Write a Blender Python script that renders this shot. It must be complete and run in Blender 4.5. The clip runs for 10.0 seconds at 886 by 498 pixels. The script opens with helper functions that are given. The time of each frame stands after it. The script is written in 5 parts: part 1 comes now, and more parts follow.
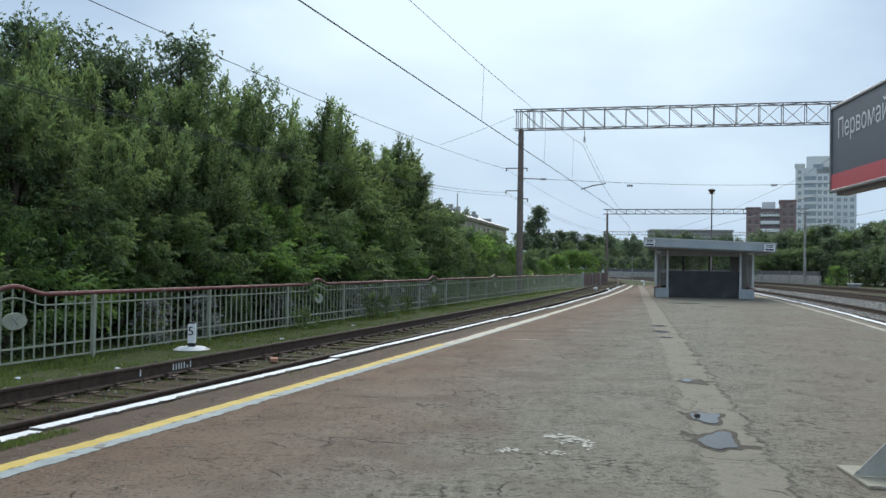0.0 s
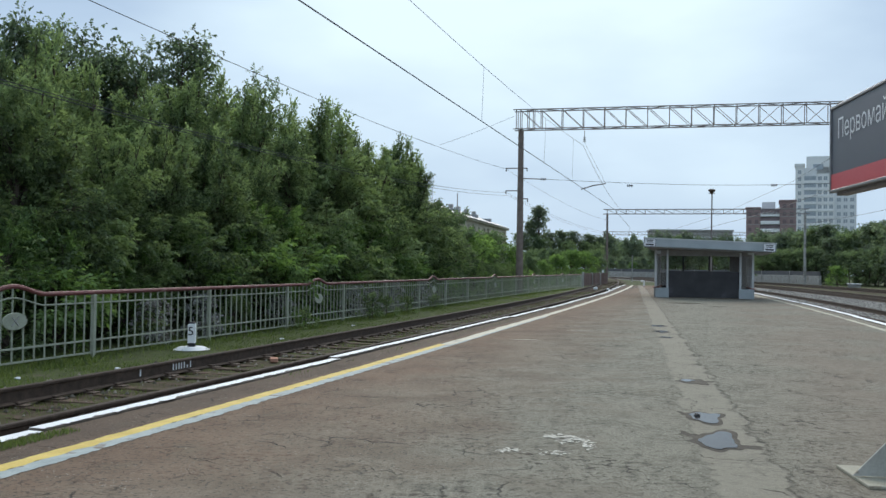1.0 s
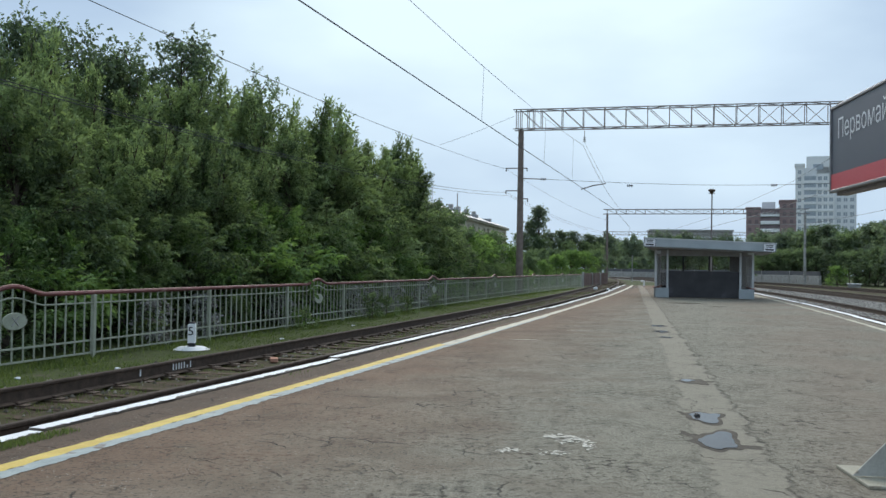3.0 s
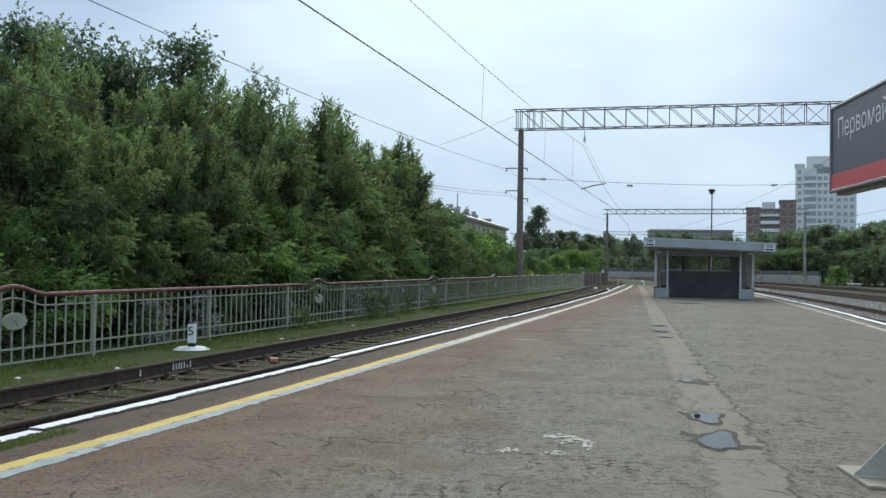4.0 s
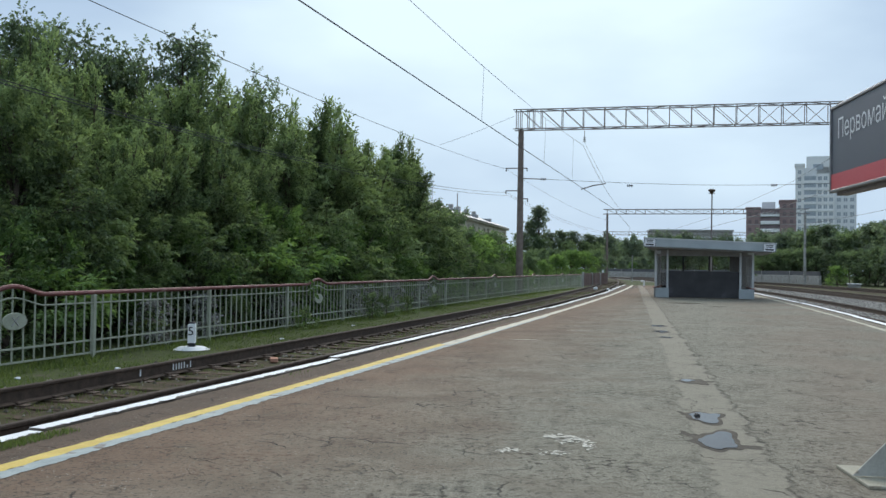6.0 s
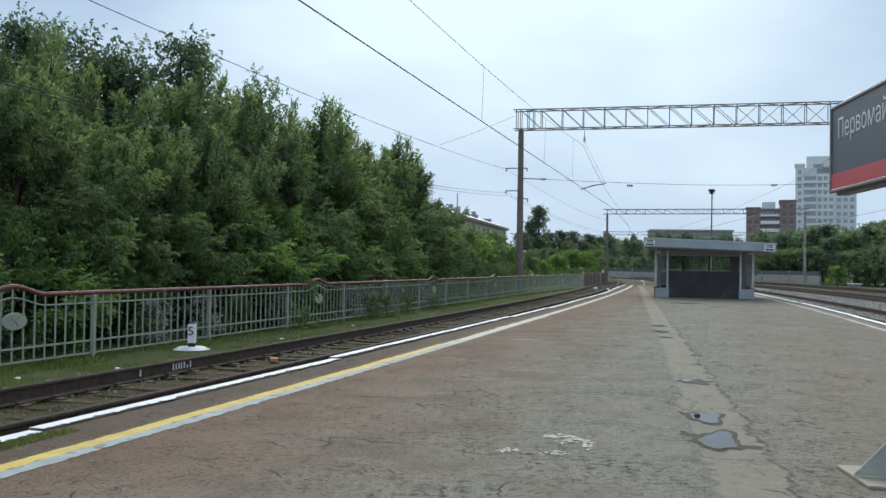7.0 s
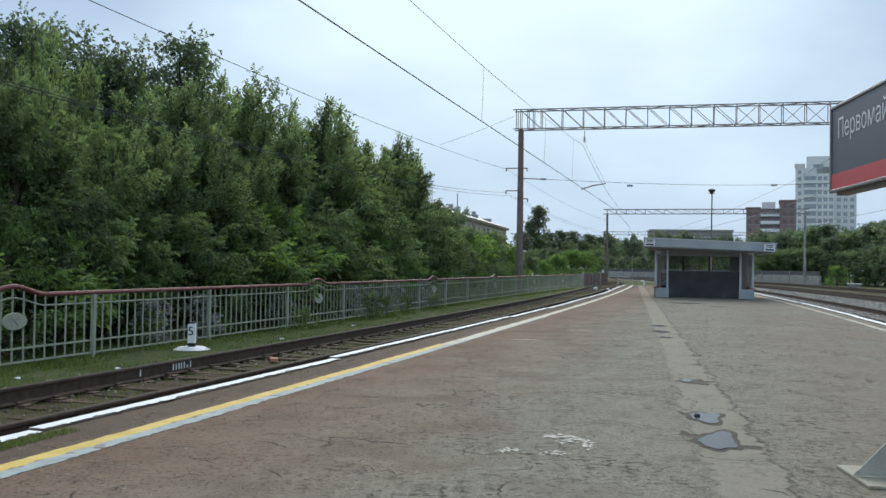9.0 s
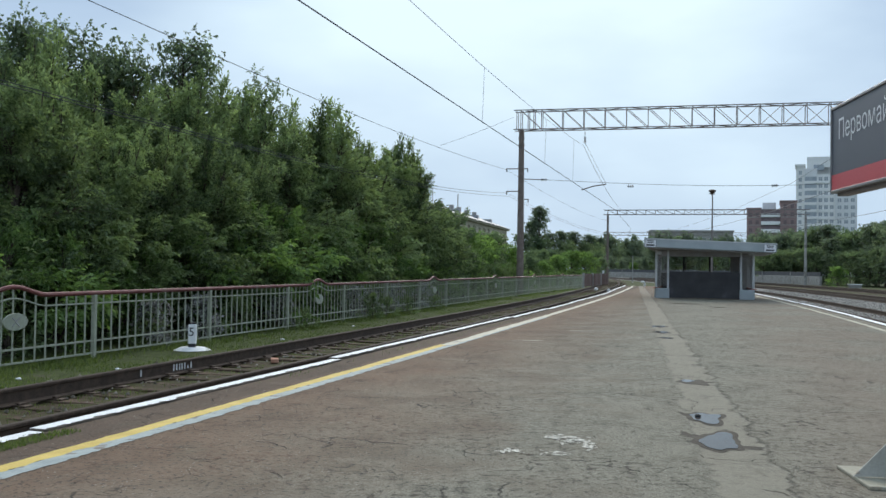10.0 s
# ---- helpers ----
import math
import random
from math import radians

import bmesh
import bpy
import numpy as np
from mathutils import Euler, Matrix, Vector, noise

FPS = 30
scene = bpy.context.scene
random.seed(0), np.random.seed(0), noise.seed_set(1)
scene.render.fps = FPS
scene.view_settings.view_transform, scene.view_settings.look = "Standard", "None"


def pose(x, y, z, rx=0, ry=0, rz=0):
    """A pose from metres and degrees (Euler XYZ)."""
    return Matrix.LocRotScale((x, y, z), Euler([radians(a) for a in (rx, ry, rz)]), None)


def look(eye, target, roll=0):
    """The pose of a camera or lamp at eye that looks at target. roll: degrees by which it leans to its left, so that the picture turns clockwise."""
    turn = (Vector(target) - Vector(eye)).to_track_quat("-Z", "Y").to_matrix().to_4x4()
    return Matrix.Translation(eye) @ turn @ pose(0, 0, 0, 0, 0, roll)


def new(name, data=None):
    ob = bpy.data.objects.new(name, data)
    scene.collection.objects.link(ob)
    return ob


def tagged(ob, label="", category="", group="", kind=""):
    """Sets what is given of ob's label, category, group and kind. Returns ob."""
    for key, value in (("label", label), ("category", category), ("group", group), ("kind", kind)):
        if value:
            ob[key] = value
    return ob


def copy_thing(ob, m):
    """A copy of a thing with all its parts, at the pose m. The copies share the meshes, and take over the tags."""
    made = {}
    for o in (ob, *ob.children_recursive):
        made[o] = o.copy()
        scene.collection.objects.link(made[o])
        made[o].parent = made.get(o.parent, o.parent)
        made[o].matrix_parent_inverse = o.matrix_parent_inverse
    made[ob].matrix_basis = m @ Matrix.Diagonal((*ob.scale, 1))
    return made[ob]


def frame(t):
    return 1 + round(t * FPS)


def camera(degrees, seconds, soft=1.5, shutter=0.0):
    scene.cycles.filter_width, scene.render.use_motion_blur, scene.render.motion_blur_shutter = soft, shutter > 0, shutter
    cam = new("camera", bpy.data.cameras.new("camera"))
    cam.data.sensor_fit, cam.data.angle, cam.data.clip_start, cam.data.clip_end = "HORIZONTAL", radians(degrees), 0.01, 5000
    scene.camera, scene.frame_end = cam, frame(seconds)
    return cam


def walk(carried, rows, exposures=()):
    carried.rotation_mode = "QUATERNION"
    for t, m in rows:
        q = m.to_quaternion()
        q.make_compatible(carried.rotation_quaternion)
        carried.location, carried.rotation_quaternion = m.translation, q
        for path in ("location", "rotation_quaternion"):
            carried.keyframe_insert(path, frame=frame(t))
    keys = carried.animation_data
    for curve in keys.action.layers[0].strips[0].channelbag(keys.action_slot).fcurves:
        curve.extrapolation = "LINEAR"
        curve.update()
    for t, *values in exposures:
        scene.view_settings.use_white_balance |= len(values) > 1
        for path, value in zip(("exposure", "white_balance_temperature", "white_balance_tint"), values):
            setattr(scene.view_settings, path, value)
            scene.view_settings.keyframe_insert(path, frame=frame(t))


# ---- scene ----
EYE = (0.0, 0.0, 1.19)
cam = camera(52.2, 10.0)
walk(cam, [(0.0, look(EYE, (0, 100, 3.127), 0.8)), (9.6, look(EYE, (0, 100, 3.127), 0.8)), (10.0, look(EYE, (-0.06, 100, 3.19), 0.8))])

# ---- light ----
SUN_ELEV, SUN_TURN = radians(34), radians(4)
world = bpy.data.worlds.new("overcast_sky")
scene.world = world
world.use_nodes = True
wn, wl = world.node_tree.nodes, world.node_tree.links
wn.clear()
w_out, w_bg = wn.new("ShaderNodeOutputWorld"), wn.new("ShaderNodeBackground")
w_sky = wn.new("ShaderNodeTexSky")
w_sky.sky_type, w_sky.sun_disc = "NISHITA", False
w_sky.sun_elevation, w_sky.sun_rotation = SUN_ELEV, SUN_TURN
w_sky.air_density, w_sky.dust_density = 1.0, 1.5
w_co, w_map, w_noise, w_ramp = wn.new("ShaderNodeTexCoord"), wn.new("ShaderNodeMapping"), wn.new("ShaderNodeTexNoise"), wn.new("ShaderNodeValToRGB")
w_map.inputs["Scale"].default_value = (1.0, 1.0, 2.6)
w_noise.inputs["Scale"].default_value, w_noise.inputs["Detail"].default_value, w_noise.inputs["Roughness"].default_value = 2.3, 5.0, 0.45
w_ramp.color_ramp.elements[0].position, w_ramp.color_ramp.elements[0].color = 0.3, (4.1, 5.55, 7.6, 1)
w_ramp.color_ramp.elements[1].position, w_ramp.color_ramp.elements[1].color = 0.78, (8.1, 9.95, 11.2, 1)
w_mix = wn.new("ShaderNodeMixRGB")
w_mix.inputs["Fac"].default_value = 0.97
wl.new(w_co.outputs["Generated"], w_map.inputs["Vector"])
wl.new(w_map.outputs["Vector"], w_noise.inputs["Vector"])
# the veiled sun brightens the cloud around it
w_dot, w_glow, w_sum = wn.new("ShaderNodeVectorMath"), wn.new("ShaderNodeMapRange"), wn.new("ShaderNodeMath")
w_dot.operation = "DOT_PRODUCT"
w_dot.inputs[1].default_value = (math.sin(SUN_TURN) * math.cos(SUN_ELEV * 0.62), math.cos(SUN_TURN) * math.cos(SUN_ELEV * 0.62), math.sin(SUN_ELEV * 0.62))
wl.new(w_co.outputs["Generated"], w_dot.inputs[0])
w_glow.interpolation_type = "SMOOTHSTEP"
w_glow.inputs["From Min"].default_value, w_glow.inputs["From Max"].default_value = 0.89, 1.0
w_glow.inputs["To Min"].default_value, w_glow.inputs["To Max"].default_value = -0.07, 0.17
wl.new(w_dot.outputs["Value"], w_glow.inputs["Value"])
w_sum.operation = "ADD"
wl.new(w_noise.outputs["Fac"], w_sum.inputs[0])
wl.new(w_glow.outputs[0], w_sum.inputs[1])
wl.new(w_sum.outputs[0], w_ramp.inputs["Fac"])
wl.new(w_sky.outputs["Color"], w_mix.inputs["Color1"])
wl.new(w_ramp.outputs["Color"], w_mix.inputs["Color2"])
wl.new(w_mix.outputs["Color"], w_bg.inputs["Color"])
w_bg.inputs["Strength"].default_value = 0.1
wl.new(w_bg.outputs["Background"], w_out.inputs["Surface"])

sun = new("sun", bpy.data.lights.new("sun", "SUN"))
sun.data.energy, sun.data.angle, sun.data.color = 2.6, radians(40), (1.0, 0.96, 0.89)
sun.matrix_world = look((0, 0, 0), (-math.sin(SUN_TURN) * math.cos(SUN_ELEV), -math.cos(SUN_TURN) * math.cos(SUN_ELEV), -math.sin(SUN_ELEV)))


# ---- materials ----
def material(name, dark, light, rough=0.8, scale=6.0, bump=0.15, metal=0.0, fine=90.0, spread=(0.35, 0.65), stain=None, stain_at=(0.55, 0.7), stain_scale=1.3,
             by_object=0.0, by_island=0.0, translucent=None, coord="Object", spec=None):
    """A procedural surface: two colours over a coarse and a fine noise, an optional stain, bump and uneven gloss."""
    m = bpy.data.materials.new(name)
    m.use_nodes = True
    n, k = m.node_tree.nodes, m.node_tree.links
    b = n["Principled BSDF"]
    co = n.new("ShaderNodeTexCoord")
    big, small = n.new("ShaderNodeTexNoise"), n.new("ShaderNodeTexNoise")
    big.inputs["Scale"].default_value, big.inputs["Detail"].default_value = scale, 5.0
    small.inputs["Scale"].default_value, small.inputs["Detail"].default_value = fine, 3.0
    for t in (big, small):
        k.new(co.outputs[coord], t.inputs["Vector"])
    mixf = n.new("ShaderNodeMath")
    mixf.operation = "MULTIPLY_ADD"
    k.new(small.outputs["Fac"], mixf.inputs[0])
    mixf.inputs[1].default_value = 0.45
    half = n.new("ShaderNodeMath")
    half.operation = "MULTIPLY"
    half.inputs[1].default_value = 0.55
    k.new(big.outputs["Fac"], half.inputs[0])
    k.new(half.outputs[0], mixf.inputs[2])
    fac = mixf.outputs[0]
    for amount, island in ((by_object, False), (by_island, True)):
        if not amount:
            continue
        src = n.new("ShaderNodeNewGeometry").outputs["Random Per Island"] if island else n.new("ShaderNodeObjectInfo").outputs["Random"]
        sh, off = n.new("ShaderNodeMath"), n.new("ShaderNodeMath")
        sh.operation, off.operation = "MULTIPLY_ADD", "SUBTRACT"
        sh.inputs[1].default_value, off.inputs[1].default_value = amount, amount / 2
        k.new(src, sh.inputs[0])
        k.new(fac, off.inputs[0])
        k.new(off.outputs[0], sh.inputs[2])
        fac = sh.outputs[0]
    ramp = n.new("ShaderNodeValToRGB")
    ramp.color_ramp.elements[0].position, ramp.color_ramp.elements[0].color = spread[0], (*dark, 1)
    ramp.color_ramp.elements[1].position, ramp.color_ramp.elements[1].color = spread[1], (*light, 1)
    k.new(fac, ramp.inputs["Fac"])
    col = ramp.outputs["Color"]
    if stain:
        sn, sr, sm = n.new("ShaderNodeTexNoise"), n.new("ShaderNodeValToRGB"), n.new("ShaderNodeMixRGB")
        sn.inputs["Scale"].default_value, sn.inputs["Detail"].default_value, sn.inputs["Roughness"].default_value = stain_scale, 8.0, 0.62
        k.new(co.outputs[coord], sn.inputs["Vector"])
        sr.color_ramp.elements[0].position, sr.color_ramp.elements[1].position = stain_at
        k.new(sn.outputs["Fac"], sr.inputs["Fac"])
        k.new(sr.outputs["Color"], sm.inputs["Fac"])
        k.new(col, sm.inputs["Color1"])
        sm.inputs["Color2"].default_value = (*stain, 1)
        col = sm.outputs["Color"]
    k.new(col, b.inputs["Base Color"])
    b.inputs["Roughness"].default_value, b.inputs["Metallic"].default_value = rough, metal
    b.inputs["Specular IOR Level"].default_value = spec if spec is not None else (0.12 if rough >= 0.85 else 0.35)
    if bump:
        bp = n.new("ShaderNodeBump")
        bp.inputs["Strength"].default_value, bp.inputs["Distance"].default_value = bump, 0.02
        k.new(mixf.outputs[0], bp.inputs["Height"])
        k.new(bp.outputs["Normal"], b.inputs["Normal"])
    if translucent:
        tr, mx = n.new("ShaderNodeBsdfTranslucent"), n.new("ShaderNodeMixShader")
        tint = n.new("ShaderNodeMixRGB")
        tint.blend_type = "MULTIPLY"
        tint.inputs["Fac"].default_value = 1.0
        k.new(col, tint.inputs["Color1"])
        tint.inputs["Color2"].default_value = (*translucent, 1)
        k.new(tint.outputs["Color"], tr.inputs["Color"])
        mx.inputs["Fac"].default_value = 0.44
        k.new(b.outputs[0], mx.inputs[1])
        k.new(tr.outputs[0], mx.inputs[2])
        k.new(mx.outputs[0], n["Material Output"].inputs["Surface"])
    return m


LEAF = material("leaf_green", (0.083, 0.115, 0.067), (0.275, 0.338, 0.187), 0.6, 0.8, 0.0, by_island=0.24, spec=0.08, by_object=0.3, translucent=(1.27, 1.42, 0.82), fine=20)
LEAF_LIGHT = material("leaf_light_green", (0.078, 0.125, 0.052), (0.225, 0.315, 0.140), 0.6, 0.8, 0.0, by_island=0.24, spec=0.08, by_object=0.3, translucent=(1.3, 1.5, 0.7), fine=20)
# dark leaves, their colour lifted towards grey to stand in for haze
LEAF_DARK = material("leaf_dark_green", (0.080, 0.104, 0.077), (0.222, 0.270, 0.186), 0.6, 0.8, 0.0, by_island=0.24, spec=0.06, by_object=0.3, translucent=(1.2, 1.4, 0.8), fine=20)
# green of the far trees, lightened and desaturated to paint in haze
LEAF_FAR_HAZED = material("leaf_far_hazed_green", (0.095, 0.125, 0.085), (0.215, 0.262, 0.168), 0.6, 0.8, 0.0, by_island=0.24, spec=0.08, by_object=0.3, translucent=(1.2, 1.4, 0.8), fine=20)
# dark far trees: the greyish tone is distance haze baked into the colour
LEAF_GREY_HAZED = material("leaf_hazed_greyish_green", (0.078, 0.100, 0.076), (0.190, 0.226, 0.156), 0.6, 0.8, 0.0, by_island=0.24, spec=0.08, by_object=0.3, translucent=(1.2, 1.4, 0.9), fine=20)
# skyline trees: distance haze is put into this paler, greyer leaf colour
LEAF_HAZE_PALED = material("leaf_haze_paled_grey_green", (0.125, 0.150, 0.122), (0.240, 0.275, 0.205), 0.6, 0.8, 0.0, by_island=0.24, spec=0.08, by_object=0.3, translucent=(1.2, 1.4, 0.9), fine=20)
LEAF_SILVER = material("leaf_silvery", (0.13, 0.135, 0.12), (0.46, 0.46, 0.45), 0.5, 0.8, 0.0, by_island=0.5, translucent=(1, 1, 1), fine=20)
BARK = material("bark", (0.05, 0.04, 0.032), (0.14, 0.115, 0.09), 0.9, 9, 0.6)
GRASS_BLADE = material("grass_blade", (0.066, 0.094, 0.028), (0.165, 0.195, 0.074), 0.6, 0.7, 0.0, by_island=0.4, translucent=(1.2, 1.4, 0.7), fine=15)
GROUND = material("grassy_soil", (0.032, 0.045, 0.014), (0.085, 0.102, 0.036), 0.95, 5.0, 0.6, fine=45, stain=(0.10, 0.085, 0.06), stain_at=(0.58, 0.72), stain_scale=0.9)
BALLAST = material("mossy_ballast", (0.030, 0.022, 0.013), (0.085, 0.066, 0.040), 0.95, 7, 0.9, fine=38, stain=(0.052, 0.055, 0.018), stain_at=(0.42, 0.56), stain_scale=1.9)
GRAVEL = material("grey_gravel", (0.12, 0.113, 0.10), (0.36, 0.345, 0.315), 0.95, 14, 1.0, fine=30)
DULL_STONE = material("dull_ballast_stone", (0.07, 0.065, 0.052), (0.20, 0.185, 0.155), 0.9, 9, 0.3, by_island=0.5)
STONE = material("ballast_stone", (0.11, 0.105, 0.095), (0.34, 0.325, 0.30), 0.9, 9, 0.3, by_island=0.5)
RUST = material("rusty_rail_side", (0.048, 0.033, 0.024), (0.120, 0.082, 0.060), 0.75, 11, 0.3, metal=0.2)
RAILTOP = material("worn_rail_head", (0.035, 0.025, 0.019), (0.080, 0.060, 0.047), 0.8, 16, 0.1, spec=0.15)
SLEEPER = material("weathered_sleeper", (0.056, 0.036, 0.025), (0.120, 0.082, 0.057), 0.9, 5, 0.5, by_object=0.45, stain=(0.045, 0.042, 0.018), stain_at=(0.46, 0.60), stain_scale=3)
WHITE = material("chalky_white_paint", (0.70, 0.70, 0.69), (0.88, 0.88, 0.87), 0.75, 5, 0.2, stain=(0.30, 0.28, 0.25), stain_at=(0.62, 0.70), stain_scale=5)
SPLASH = material("dried_paint", (0.58, 0.55, 0.47), (0.78, 0.75, 0.66), 0.85, 30, 0.3, stain=(0.28, 0.26, 0.21), stain_at=(0.50, 0.58), stain_scale=26)
YELLOW = material("worn_yellow_paint", (0.52, 0.37, 0.085), (0.70, 0.52, 0.14), 0.8, 5, 0.2, stain=(0.60, 0.56, 0.42), stain_at=(0.64, 0.74), stain_scale=1.1)
CREAM = material("cream_paint", (0.44, 0.40, 0.30), (0.61, 0.565, 0.445), 0.8, 5, 0.2, stain=(0.28, 0.25, 0.21), stain_at=(0.58, 0.68), stain_scale=3)
FADED = material("faded_cream_paint", (0.36, 0.33, 0.24), (0.54, 0.50, 0.38), 0.8, 5, 0.2, stain=(0.24, 0.22, 0.19), stain_at=(0.50, 0.62), stain_scale=2)
PALE = material("pale_blue_white_paint", (0.25, 0.290, 0.285), (0.41, 0.450, 0.43), 0.8, 5, 0.2, stain=(0.20, 0.17, 0.14), stain_at=(0.57, 0.63), stain_scale=7)
FENCE_GREY = material("fence_grey_green_paint", (0.285, 0.297, 0.230), (0.430, 0.440, 0.345), 0.7, 8, 0.1, spec=0.12, stain=(0.16, 0.12, 0.09), stain_at=(0.64, 0.74), stain_scale=7)
FENCE_RED = material("fence_maroon_paint", (0.115, 0.034, 0.033), (0.20, 0.058, 0.054), 0.55, 6, 0.15, stain=(0.27, 0.21, 0.19), stain_at=(0.62, 0.74), stain_scale=1.6)
CONCRETE = material("weathered_concrete", (0.27, 0.26, 0.24), (0.44, 0.43, 0.40), 0.9, 3, 0.4, stain=(0.2, 0.19, 0.17), stain_at=(0.55, 0.7))
KERB = material("grimy_kerb_concrete", (0.085, 0.070, 0.056), (0.17, 0.145, 0.12), 0.9, 5, 0.4)
POLE = material("old_concrete_pole", (0.165, 0.128, 0.110), (0.275, 0.222, 0.195), 0.9, 4, 0.4)
STEEL = material("grey_steel_truss", (0.155, 0.130, 0.120), (0.29, 0.255, 0.24), 0.6, 8, 0.1, metal=0.3)
WIRE = material("dark_wire", (0.045, 0.045, 0.05), (0.09, 0.09, 0.095), 0.6, 9, 0.0, metal=0.4)
INSUL = material("dark_insulator", (0.03, 0.03, 0.035), (0.09, 0.085, 0.085), 0.3, 9, 0.0)
SHEL_GREY = material("grey_shelter_paint", (0.33, 0.37, 0.39), (0.43, 0.465, 0.48), 0.55, 2.5, 0.1, stain=(0.22, 0.24, 0.25), stain_at=(0.6, 0.75))
SHEL_FRAME = material("light_grey_frame", (0.48, 0.49, 0.49), (0.64, 0.65, 0.65), 0.5, 4, 0.1)
SHEL_DARK = material("dark_shelter_panel", (0.030, 0.029, 0.032), (0.062, 0.060, 0.064), 0.5, 1.8, 0.15, stain=(0.09, 0.09, 0.10), stain_at=(0.58, 0.75), stain_scale=2)
SHEL_UNDER = material("soffit_grey", (0.25, 0.235, 0.22), (0.35, 0.33, 0.31), 0.7, 4, 0.1)
SCREEN = material("dark_grey_screen", (0.075, 0.077, 0.082), (0.12, 0.122, 0.128), 0.8, 0.8, 0.1)
BOARD = material("reddish_brown_board", (0.15, 0.100, 0.085), (0.25, 0.175, 0.150), 0.85, 3, 0.2, by_object=0.3)
RED_TILE = material("brick_red_cap", (0.20, 0.07, 0.05), (0.33, 0.13, 0.10), 0.7, 8, 0.2)
SIGN_GREY = material("sign_slate_grey", (0.108, 0.114, 0.138), (0.130, 0.137, 0.162), 0.4, 1.5, 0.02)
SIGN_RED = material("sign_red", (0.56, 0.085, 0.10), (0.64, 0.115, 0.13), 0.4, 1.5, 0.02)
SIGN_FRAME = material("sign_aluminium", (0.22, 0.215, 0.22), (0.32, 0.31, 0.315), 0.4, 6, 0.05, metal=0.4)
SIGN_WHITE = material("sign_white", (0.72, 0.73, 0.75), (0.82, 0.83, 0.85), 0.5, 5, 0.0)
BLACK = material("black_paint", (0.012, 0.012, 0.014), (0.03, 0.03, 0.03), 0.6, 5, 0.05)
GUSSET = material("dull_grey_green_steel", (0.35, 0.34, 0.30), (0.48, 0.465, 0.415), 0.85, 7, 0.1, spec=0.05, stain=(0.22, 0.17, 0.12), stain_at=(0.62, 0.72), stain_scale=6)
PLATE = material("painted_base_plate", (0.27, 0.25, 0.19), (0.41, 0.385, 0.30), 0.8, 9, 0.2, stain=(0.25, 0.19, 0.13), stain_at=(0.6, 0.72), stain_scale=6)
# brown brick, lighter and less saturated to include haze over the far block
BROWN_BRICK = material("brown_brick", (0.27, 0.185, 0.178), (0.34, 0.245, 0.235), 0.85, 0.6, 0.1, fine=6)
PALE_WALL = material("pale_block_wall", (0.80, 0.80, 0.78), (0.88, 0.88, 0.86), 0.8, 0.3, 0.1, fine=3)
GREY_WALL = material("grey_block_wall", (0.68, 0.69, 0.69), (0.80, 0.81, 0.81), 0.8, 0.3, 0.1, fine=3)
GLASS = material("window_glass_dark", (0.10, 0.125, 0.15), (0.20, 0.235, 0.27), 0.12, 0.5, 0.0)
PALE_GLASS = material("pale_hazy_glass", (0.30, 0.34, 0.37), (0.44, 0.48, 0.51), 0.2, 0.5, 0.0)
BROWN_GLASS = material("brownish_window_glass", (0.16, 0.12, 0.12), (0.23, 0.18, 0.18), 0.2, 0.5, 0.0)
HOUSE_WALL = material("ochre_plaster", (0.40, 0.36, 0.27), (0.54, 0.49, 0.38), 0.85, 0.6, 0.1, fine=6)
ROOF = material("grey_sheet_roof", (0.24, 0.25, 0.26), (0.36, 0.37, 0.38), 0.6, 0.5, 0.1, fine=5)
WATER = material("puddle_water", (0.04, 0.038, 0.037), (0.07, 0.066, 0.066), 0.1, 2, 0.0)
WATER.node_tree.nodes["Principled BSDF"].inputs["IOR"].default_value = 1.17
WET = material("wet_asphalt_rim", (0.055, 0.048, 0.038), (0.115, 0.100, 0.080), 0.85, 9, 0.5, fine=120)
BRICK_ORANGE = material("broken_brick", (0.40, 0.19, 0.13), (0.52, 0.29, 0.2), 0.9, 20, 0.3)


